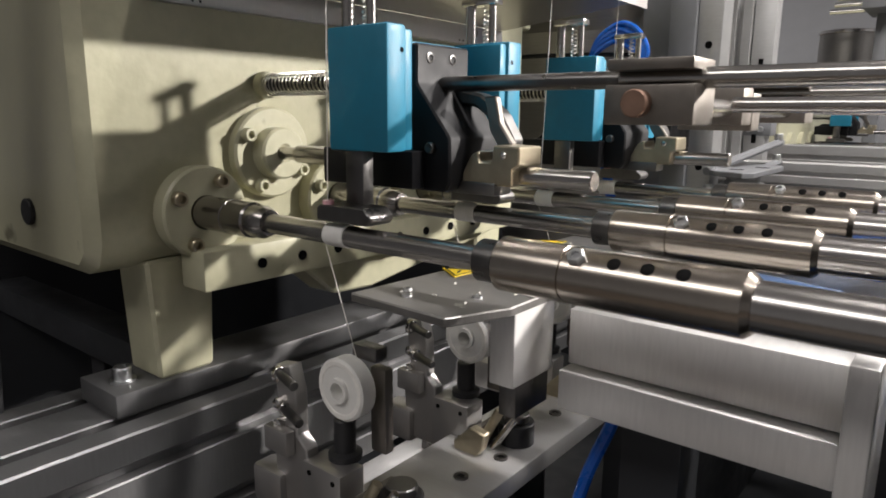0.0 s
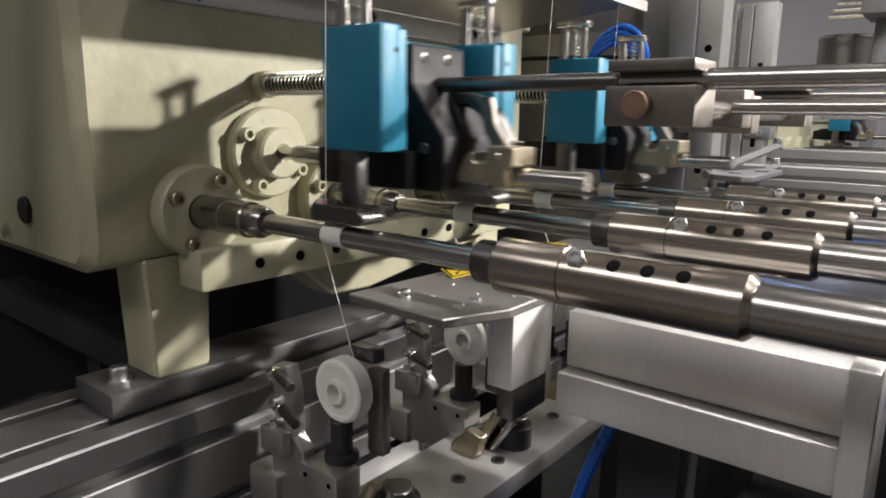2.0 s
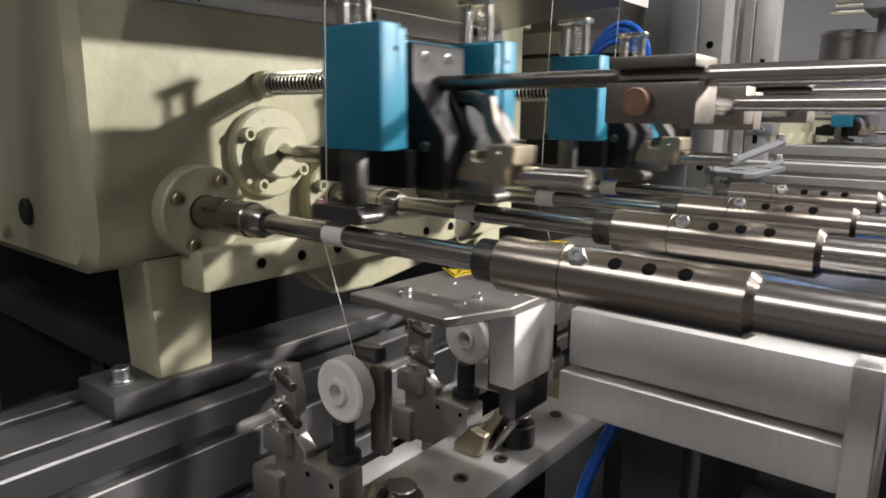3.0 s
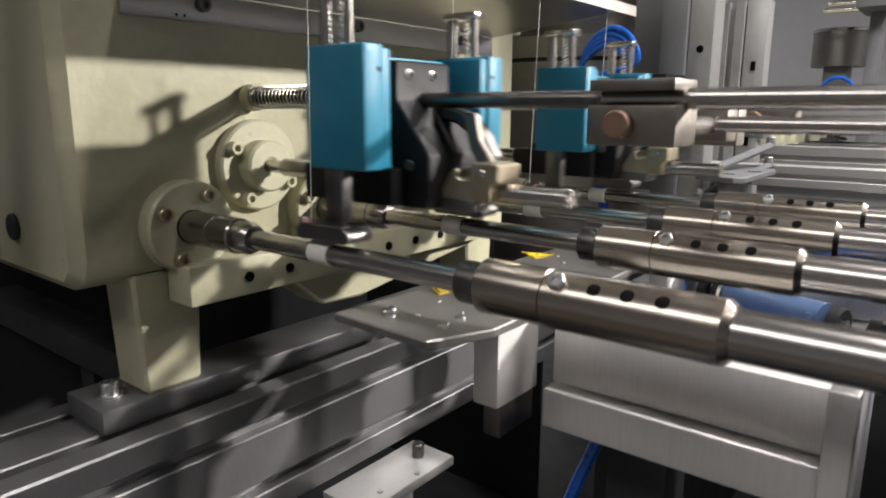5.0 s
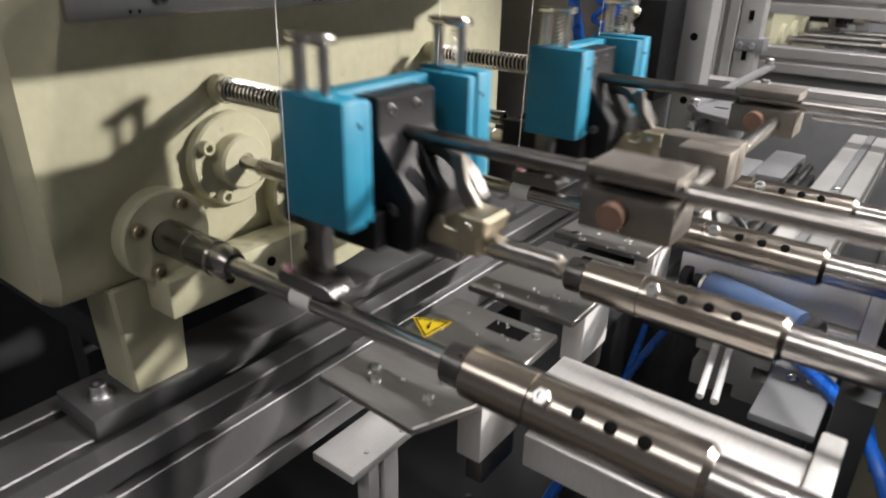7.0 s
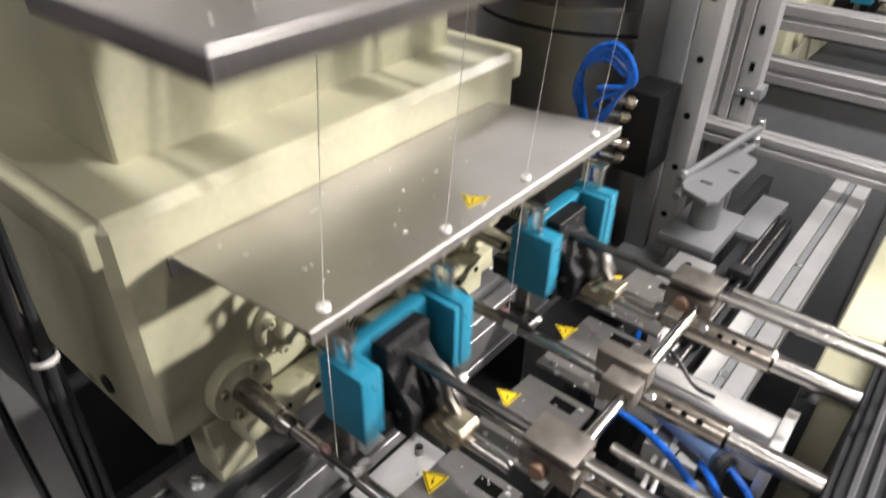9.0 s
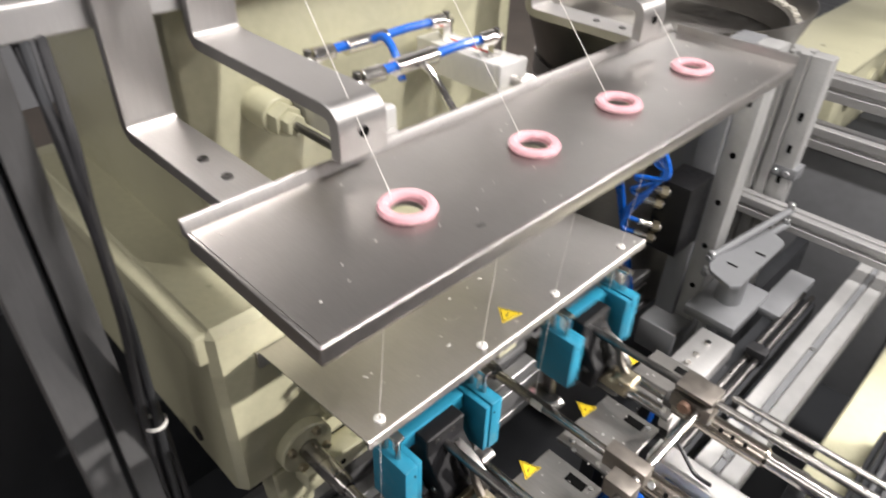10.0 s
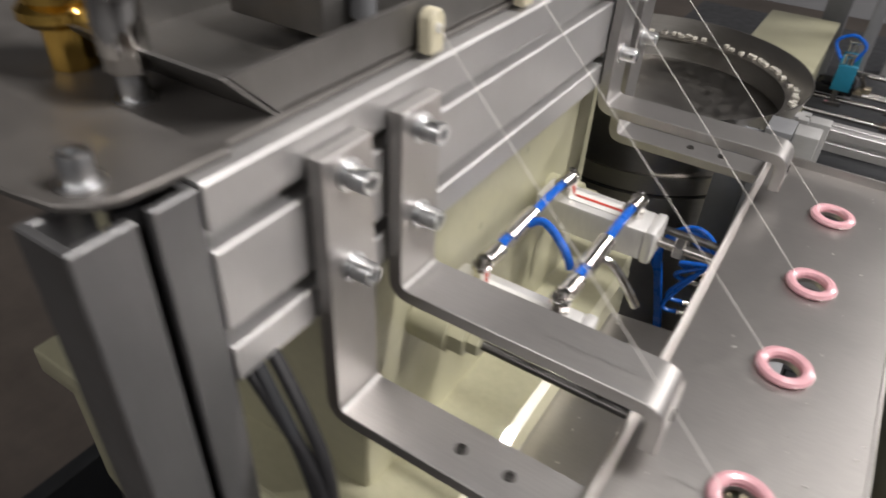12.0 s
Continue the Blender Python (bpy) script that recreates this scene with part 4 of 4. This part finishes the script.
part("valve_plate", box(-0.168, -0.125, 0.80, 0.858, 1.135, 1.235, 0.001), BLACK, co, "black valve plate")
lo = thing("air_tube_loops", "blue air tubes looping to nickel fittings", "air tube", group="air lines")
for k, z in enumerate((1.222, 1.204, 1.170, 1.152)):
    x = -0.150 - 0.004 * (k % 2)
    f = part("fitting", strut((x - 0.026, 0.786, z + 0.003), (x, 0.798, z), 0.0052, 20), CHROME, lo, "nickel-plated push fitting")
    part("nut", strut((x - 0.010, 0.793, z + 0.001), (x - 0.003, 0.797, z), 0.0072, 6), LATCH, f)
    top = 1.284 - 0.006 * k
    xs = -0.187 - 0.002 * k
    part("tube", sweep([(x - 0.022, 0.788, z + 0.003), (xs - 0.004, 0.782, z + 0.012), (xs + 0.034, 0.785, 1.247), (xs + 0.024, 0.788, top - 0.01),
                        (xs, 0.79, top), (xs - 0.026, 0.79, top - 0.018), (xs - 0.033, 0.792, top - 0.05), (xs - 0.026, 0.80, 1.19), (xs - 0.012, 0.82, 1.10), (xs, 0.85, 0.99)], 0.0032, 10), TUBE_BLUE, lo)

fpo = thing("frame_post", "pale aluminium frame post with a slotted rail", "post")
profile_beam("extrusion", (-0.156, 1.062, 0.62), 0.72, "z", 1, 1, 0.034, fpo, PALE_RAIL)
part("rail", box(-0.1205, -0.093, 1.064, 1.090, 0.95, 1.34, 0.0012), PALE_RAIL, fpo, "pale grey slotted rail")
for k in range(5):
    part("slot", box(-0.110, -0.104, 1.0634, 1.0642, 1.05 + 0.05 * k, 1.062 + 0.05 * k, 0), HOLE_SHADE, fpo, smooth=False)
part("bracket", box(-0.1215, -0.086, 1.0635, 1.094, 1.16, 1.178, 0.0012), GREY, fpo, "grey bracket on the rail")
for x in (-0.114, -0.099):
    socket_head((x, 1.0635, 1.169), "-y", 0.008, 0.005, fpo)

# ---- grey sensor plate on its post, slide unit and far beams ----
sp = thing("sensor_plate", "grey plate on a post beside the slide unit", "bracket")
part("plate", prism([(-0.091, 0.835), (-0.086, 0.968), (-0.078, 0.974), (-0.044, 0.957), (-0.041, 0.95), (-0.041, 0.818), (-0.050, 0.808), (-0.083, 0.821)], "z", 1.122, 1.128, 0.0008), GREY, sp)
part("post", rod((-0.066, 0.875, 1.06), "z", 0.018, 0.062), GREY, sp)
part("foot", box(-0.10, -0.03, 0.82, 0.93, 1.045, 1.06, 0.0015), GREY, sp)
for x, y in ((-0.075, 0.85), (-0.06, 0.9)):
    part("slot", box(x, x + 0.014, y, y + 0.004, 1.1281, 1.1286, 0), HOLE_SHADE, sp, smooth=False)
su = thing("slide_unit", "aluminium linear slide unit with black cables", "slide")
part("bed", box(-0.022, 0.02, 0.56, 0.98, 1.015, 1.04, 0.0015), DARKSHEET, su)
part("cover", box(-0.035, 0.0, 0.90, 1.02, 1.0402, 1.052, 0.0015), GREY, su, "grey sheet cover")
part("carriage", box(-0.06, -0.015, 0.70, 0.79, 1.04, 1.065, 0.0015), ALU, su)
for y in (0.715, 0.735, 0.765):
    part("screw", rod((-0.04, y, 1.065), "z", 0.004, 0.004), CHROME, su)
for x in (0.0, 0.012):
    part("guide", rod((x, 0.56, 1.048), "y", 0.004, 0.42), DARK_STEEL, su)
for y in (0.66, 0.80):
    part("stop", box(-0.005, 0.02, y, y + 0.018, 1.045, 1.062, 0.001), BLACK_PLASTIC, su)
fr = thing("guard_rail", "light aluminium T-slot rail along the machine", "rail")
profile_beam("extrusion", (0.034, 0.50, 1.02), 0.62, "y", 1, 1, 0.045, fr, PALE_RAIL)
for i, (y, z, L) in enumerate(((1.03, 1.10, 0.6), (1.33, 1.10, 0.9), (1.33, 1.19, 0.9))):
    fb = thing("frame_beam", "grey aluminium T-slot cross beam of the machine frame", "frame", group="frame beams")
    profile_beam("extrusion", (-0.22, y, z), L, "x", 1, 1, 0.04 if i else 0.028, fb)
part("slot_cover", box(0.053, 0.060, 0.50, 1.12, 1.0652, 1.0662, 0), GREY, fr, smooth=False)
for y in (0.62, 0.85):
    part("screw", rod((0.0565, y, 1.0662), "z", 0.004, 0.002), ZINC, fr)
fp = thing("partition", "plain grey sheet partition behind the slide unit", "partition")
part("panel", box(-0.25, 0.7, 1.345, 1.35, 0.6, 1.10, 0.001), GREY, fp)
for x in (-0.2, 0.1, 0.4):
    part("panel_strip", box(x, x + 0.012, 1.3405, 1.345, 0.6, 1.10, 0.001), ALU, fp)
lk = thing("lever_bracket", "pair of grey link bars with bright screws", "bracket")
for z in (1.10, 1.125):
    part("bar", strut((-0.098, 0.845, z), (-0.058, 1.0, z + 0.03), 0.005, 8), GREY, lk)
    part("screw", rod((-0.060, 0.995, z + 0.03), "z", 0.005, 0.01), ZINC, lk)
    part("screw", rod((-0.096, 0.85, z), "z", 0.005, 0.01), ZINC, lk)

# ---- tailstock housing, ribbed cover ----
ts = thing("tailstock_housing", "cream-green painted housing at the far shaft ends", "housing")
part("body", box(0.122, 0.40, 0.612, 1.10, 0.70, 1.100, 0.006, 3), CREAM, ts)
part("top_cover", box(0.121, 0.401, 0.611, 1.101, 1.1005, 1.113, 0.004, 3), CREAM, ts)
rc = thing("ribbed_cover", "dark grey ribbed cover over the shaft ends", "cover")
part("body", box(0.164, 0.40, 0.27, 0.70, 0.95, 1.145, 0.002), DARKSHEET, rc)
b = bmesh.new()
for k in range(22):
    box(0.159, 0.164, 0.275, 0.695, 0.965 + 0.008 * k, 0.969 + 0.008 * k, 0.0008, 1, b)
    box(0.170 + 0.0095 * k, 0.1745 + 0.0095 * k, 0.275, 0.695, 1.145, 1.150, 0.0008, 1, b)
part("ribs", b, DARKSHEET, rc, "dark raised ribs")

# ---- tubes and connectors between the beams ----
for pts, r in (([(0.0, 0.516, 1.066), (0.035, 0.508, 1.068), (0.078, 0.478, 1.078), (0.102, 0.445, 1.088), (0.135, 0.412, 1.080), (0.157, 0.39, 1.05)], 0.0032),
               ([(0.076, 0.512, 1.066), (0.10, 0.49, 1.066), (0.13, 0.45, 1.06), (0.12, 0.42, 1.02), (0.09, 0.40, 0.98)], 0.0032),
               ([(0.098, 0.522, 1.064), (0.125, 0.51, 1.05), (0.145, 0.48, 1.02)], 0.0032),
               ([(0.02, 0.36, 0.93), (0.035, 0.33, 0.975), (0.06, 0.34, 0.99), (0.075, 0.36, 0.95), (0.07, 0.38, 0.88)], 0.0034),
               ([(0.028, 0.36, 0.92), (0.042, 0.335, 0.968), (0.064, 0.345, 0.983), (0.082, 0.365, 0.94)], 0.0034),
               ([(0.020, 0.378, 1.055), (0.013, 0.373, 1.03), (0.0, 0.370, 0.99), (-0.004, 0.37, 0.95), (0.002, 0.37, 0.88)], 0.0034),
               ([(-0.06, 0.70, 1.05), (-0.05, 0.68, 1.0), (-0.06, 0.66, 0.9), (-0.07, 0.6, 0.85)], 0.0034),
               ([(-0.01, 0.62, 1.0), (-0.03, 0.6, 0.96), (-0.05, 0.57, 0.9)], 0.0034)):
    a = thing("air_tube", "blue plastic air tube hanging between the beams", "air tube", group="air lines")
    part("tube", sweep(pts, r, 10), TUBE_BLUE, a)
for x, y, z in ((-0.004, 0.519, 1.066), (0.071, 0.515, 1.066), (0.092, 0.525, 1.064)):
    k = thing("push_connector", "black push-in air connector", "connector", group="push connectors")
    part("body", strut((x - 0.012, y + 0.004, z), (x + 0.008, y - 0.003, z), 0.0065, 20), BLACK_PLASTIC, k)
    part("collar", strut((x - 0.018, y + 0.006, z), (x - 0.011, y + 0.004, z), 0.005, 20), CHROME, k)
for pts in ([(0.02, 0.566, 1.10), (0.016, 0.555, 1.12), (0.03, 0.545, 1.125), (0.05, 0.543, 1.108), (0.068, 0.543, 1.106)],
            [(-0.03, 0.35, 0.98), (-0.02, 0.35, 0.93), (-0.005, 0.36, 0.85)], [(-0.045, 0.36, 0.98), (-0.025, 0.36, 0.92), (-0.02, 0.36, 0.84)],
            [(0.055, 0.40, 0.95), (0.075, 0.40, 0.93), (0.10, 0.41, 0.88)]):
    k = thing("cable", "thin black cable hanging between the beams", "cable", group="cables")
    part("cable", sweep(pts, 0.002, 8), CABLE, k)
cp = thing("cover_plate", "dark grey sheet plate with screws beside the beam", "plate")
part("sheet", box(0.082, 0.114, 0.432, 0.497, 1.055, 1.060, 0.001), GREY, cp)
part("foot", box(0.086, 0.110, 0.44, 0.49, 1.02, 1.055, 0.001), DARKSHEET, cp)
for x, y in ((0.094, 0.478), (0.104, 0.480)):
    part("screw", lathe([(0, 0), (0.0034, 0), (0.0034, 0.002), (0.0022, 0.003), (0, 0.002)], (x, y, 1.060), "z", 18), CHROME, cp)
stn = thing("strip_pair", "pair of narrow bright metal strips", "rail")
for dx in (0, 0.008):
    part("strip", strut((0.056 + dx, 0.435, 1.056), (0.042 + dx, 0.53, 1.056), 0.0022, 8), ALU_X, stn)
for y in (0.415, 0.60):
    tw = thing("thumb_screw", "black thumb screw on a bright stud", "screw", 0.126, y, 1.118, "thumb screws")
    part("stud", rod((0, 0, -0.014), "z", 0.0025, 0.012), CHROME, tw)
    part("head", lathe([(0, -0.002), (0.007, -0.002), (0.0085, 0), (0.0085, 0.004), (0.006, 0.006), (0, 0.006)], (0, 0, 0), "z", 28), BLACK_PLASTIC, tw)
    tb = thing("support_bar", "dark metal support bar", "bar", group="support bars")
    part("bar", box(0.118, 0.134, y - 0.01, y + 0.01, 0.95, 1.104, 0.001), DARKSHEET, tb)

ac = thing("air_reservoir", "translucent blue air reservoir tube with black end wheels", "air tank")
A0, A1 = Vector((0.0280, 0.5360, 1.075)), Vector((0.0880, 0.5140, 1.075))
lie = (A1 - A0).normalized()
part("tube", strut(A0, A1, 0.0105, 32), RESERVOIR, ac)
part("end_ring", strut(A0 - lie * 0.003, A0, 0.0112, 32), CHROME, ac)
part("neck", strut(A0 - lie * 0.012, A0 - lie * 0.003, 0.0055, 20), BLACK_PLASTIC, ac)
for p, d in ((A0 - lie * 0.020, -1), (A1 + lie * 0.004, 1)):
    w = part("wheel", lathe([(0.003, 0), (0.0088, 0), (0.0100, 0.001), (0.0100, 0.006), (0.0088, 0.007), (0.004, 0.007), (0.003, 0.005)], p, toward(A0, A1)[0], 32), BLACK_PLASTIC, ac, "black knurled wheel")
    part("hub", strut(p + lie * 0.001, p + lie * 0.009, 0.0036, 6), CHROME, w)
part("saddle", box(min(A0.x, A1.x) + 0.01, max(A0.x, A1.x) - 0.004, min(A0.y, A1.y) - 0.004, max(A0.y, A1.y) + 0.004, 1.045, 1.0655, 0.001), DARKSHEET, ac, "dark sheet saddle")

# ---- dark under-frame and side panels ----
ud = thing("under_frame", "under-frame of the machine with dark sheets added for shade", "frame")
# Added sheet that hides the lit floor, so the space below stays dark.
part("tray", box(-0.9, 1.2, -0.1, 1.6, 0.60, 0.62, 0.001), DARKSHEET, ud)
part("rear_sheet", box(-0.66, -0.64, 0.0, 1.3, 0.6, 1.10, 0.001), DARKSHEET, ud)
part("cross_sheet", box(-0.64, -0.30, 0.86, 0.87, 0.62, 1.12, 0.001), DARKSHEET, ud)
part("side_sheet", box(-0.10, -0.08, 0.62, 1.3, 0.62, 0.95, 0.001), DARKSHEET, ud)
part("cross_bar", box(-0.64, -0.30, 0.30, 0.335, 0.985, 1.012, 0.002), DARKSHEET, ud)
part("upright", box(-0.44, -0.415, 0.31, 0.34, 0.62, 0.985, 0.002), BLACK_PLASTIC, ud)
# Posts take the dark sheet colour to stand for shade under the beams.
for (x, y) in ((0.02, 0.37), (0.09, 0.60)):
    part("post", box(x, x + 0.03, y, y + 0.03, 0.62, 1.048 if y < 0.5 else 1.02, 0.001), DARKSHEET, ud)
for x, y in ((-0.85, -0.05), (-0.85, 1.55), (1.15, -0.05), (1.15, 1.55)):
    part("leg", box(x - 0.03, x + 0.03, y - 0.03, y + 0.03, 0, 0.60, 0.002), ALU, ud)

# cable bundle by the posts
cb_pts = [(-0.30, 0.20, 1.53), (-0.275, 0.195, 1.51), (-0.245, 0.19, 1.47), (-0.235, 0.187, 1.42), (-0.238, 0.187, 1.34), (-0.258, 0.188, 1.24), (-0.275, 0.19, 1.15), (-0.29, 0.19, 1.0), (-0.33, 0.18, 0.75)]
cb = thing("cable_bundle", "grey and black cables bundled with a tie", "cable")
for k, m in enumerate((CABLE, DARKSHEET, CABLE)):
    part("cable", sweep([(x + 0.004 * math.sin(2 * k + j), y - 0.004 * k + 0.003 * math.cos(1.7 * k + j), z) for j, (x, y, z) in enumerate(cb_pts)], 0.0035, 8), m, cb)
part("cable_tie", lathe([(0.0085, 0), (0.0095, 0), (0.0095, 0.004), (0.0085, 0.004)], (-0.266, 0.186, 1.20), "z", 20, closed=True), WHITE, cb, "white cable tie")

# ---- the next station of the line, farther off ----
def far_station(dy):
    for yk in YOKES[:1]:
        copy_thing(yk, pose(-0.02, dy, 0.0))
    for y in (dy + 0.20, dy + 0.33):
        r = thing("far_rod", "bright steel rod of the next station", "rod", group="far rods")
        part("rod", rod((-0.06, y, 1.2), "x", 0.0045, 0.5), STEEL, r)
        part("support", box(0.3, 0.33, y - 0.01, y + 0.01, 1.03, 1.2, 0.001), GREY, r)
        part("clamp", box(0.0, 0.04, y - 0.012, y + 0.012, 1.18, 1.206, 0.001), GUNMETAL, r)
    for k in range(3):
        r = thing("far_shaft", "bright steel shaft of the next station", "shaft", group="far shafts")
        part("shaft", rod((-0.20, dy + 0.15 + 0.1 * k, 1.128), "x", 0.006, 0.55), STEEL, r)
        part("sleeve", rod((0.0, dy + 0.15 + 0.1 * k, 1.128), "x", 0.011, 0.1), BRONZE_STEEL, r)
    g = thing("far_housing", "cream-green painted housing of the next station", "gearbox")
    part("body", box(-0.33, -0.168, dy + 0.06, dy + 0.70, 1.031, 1.185, 0.006), CREAM, g)
    part("lid", box(-0.336, -0.162, dy + 0.05, dy + 0.71, 1.1855, 1.200, 0.004), CREAM, g)
    for k in range(3):
        part("flange", lathe([(0, 0), (0.027, 0), (0.027, 0.008), (0.012, 0.011), (0, 0.011)], (-0.168, dy + 0.15 + 0.1 * k, 1.128), "x", 28), CREAM, g)
    d = thing("far_drum", "stainless steel drum of the next station", "drum", -0.183, dy + 0.78, 0)
    part("drum", lathe([(0, 1.315), (0.066, 1.315), (0.066, 1.41), (0.063, 1.41), (0.063, 1.33), (0, 1.33)], (0, 0, 0), "z", 48), BOWL, d)
    part("rim", lathe([(0.066, 1.402), (0.070, 1.404), (0.070, 1.410), (0.066, 1.412)], (0, 0, 0), "z", 48), CHROME, d)
    part("foot", box(-0.03, 0.03, -0.03, 0.03, 1.031, 1.315, 0.002), GREY, d)
    t = thing("far_table", "dark machine table of the next station", "table")
    part("top", box(-0.64, 0.9, dy + 0.0, dy + 1.3, 1.0, 1.03, 0.002), DARKSHEET, t)
    part("base", box(-0.6, 0.86, dy + 0.04, dy + 1.26, 0.0, 1.0, 0.002), DARKSHEET, t)
    a = thing("far_air_tube", "blue air tube loop of the next station", "air tube", group="air lines")
    part("tube", sweep([(-0.12, dy + 0.36, 1.21), (-0.145, dy + 0.36, 1.25), (-0.115, dy + 0.36, 1.27), (-0.085, dy + 0.36, 1.25), (-0.10, dy + 0.36, 1.21)], 0.004, 8), TUBE_BLUE, a)
    for x in (-0.02, 0.32):
        p = thing("far_post", "grey aluminium frame post", "post", group="far posts")
        profile_beam("extrusion", (x, dy + 0.9, 0.0), 2.2, "z", 1, 1, 0.04, p)
    u = thing("far_bracket_unit", "bright metal slide unit above the next station", "machine part")
    for k in range(4):
        part("rod", rod((-0.2, dy + 0.6 + 0.05 * k, 1.44 + 0.022 * k), "x", 0.006, 0.45), CHROME, u)
    part("block", box(-0.12, -0.05, dy + 0.50, dy + 0.68, 1.43, 1.54, 0.003), GREY, u)
    part("upright", box(-0.10, -0.07, dy + 0.60, dy + 0.66, 1.03, 1.43, 0.003), GREY, u)


far_station(1.42)


# ---- lint and thread ends lying on the sheets ----
def lint(name, spots, z, label):
    b = bmesh.new()
    rn = random.Random(len(spots))
    for x, y, s in spots:
        q = box(-s, s, -s * 0.35, s * 0.35, 0, 0.0006, 0.0002, 1)
        bmesh.ops.transform(q, verts=q.verts, matrix=pose(x, y, z, rn.uniform(-8, 8), rn.uniform(-8, 8), rn.uniform(0, 360)))
        into(b, q)
    return tagged(obj(name, b, YARN), label, "lint", kind="stuff")


rn = random.Random(11)
lint("shield_lint", [(rn.uniform(-0.06, 0.068), rn.uniform(0.27, 0.60), rn.uniform(0.0005, 0.0019)) for k in range(38)], 0.0003,
     "scattered white lint specks on the shield").matrix_world = on_shield(-0.155, 0.0)
lint("tray_lint", [(rn.uniform(-0.12, -0.015), rn.uniform(0.2, 0.66), rn.uniform(0.0004, 0.0011)) for k in range(40)], 1.4557, "scattered white lint specks on the tray")
lint("plate_lint", [(rn.uniform(-0.06, -0.006), rn.uniform(0.28, 0.66), rn.uniform(0.0004, 0.0014)) for k in range(60)], 1.1074, "scattered white lint specks on the support plates")

# ---- motion ----
def beat(t):
    """Cycles of the winding stroke done by a time."""
    if t < 0.4:
        return 0.0
    if t < 1.0:
        return 5.0 * (t - 0.4)
    if t < 1.5:
        return 3.0 + 6.0 * (t - 1.0)
    return 6.0 + 6.5 * (t - 1.5)


def drift(t):
    s = min(1.0, max(0.0, (t - 7.0) / 1.8))
    return -0.008 * s * s * (3 - 2 * s)


def motions():
    for k, yk in enumerate(YOKES):
        sign = 1 if k == 0 else -1
        rows = []
        for f in range(361):
            t = f / 30
            x = -0.0031 * (1 - math.cos(2 * math.pi * beat(t))) * (1 if k == 0 else -0.8)
            rows.append((t, pose(x + drift(t), 0.2 * k, 0)))
        walk(yk, rows)
    walk(slide, [(0, pose(0, 0, 0)), (7.0, pose(0, 0, 0)), (7.6, pose(drift(7.6), 0, 0)), (8.2, pose(drift(8.2), 0, 0)), (8.8, pose(-0.008, 0, 0)), (12, pose(-0.008, 0, 0))])
    down = [(0, 0), (3.2, 0), (3.5, -0.02), (3.9, -0.12), (4.3, -0.25), (4.7, -0.30), (5.2, -0.30), (12, -0.30)]
    walk(bob, [(t, pose(0, 0, z)) for t, z in down])


motions()
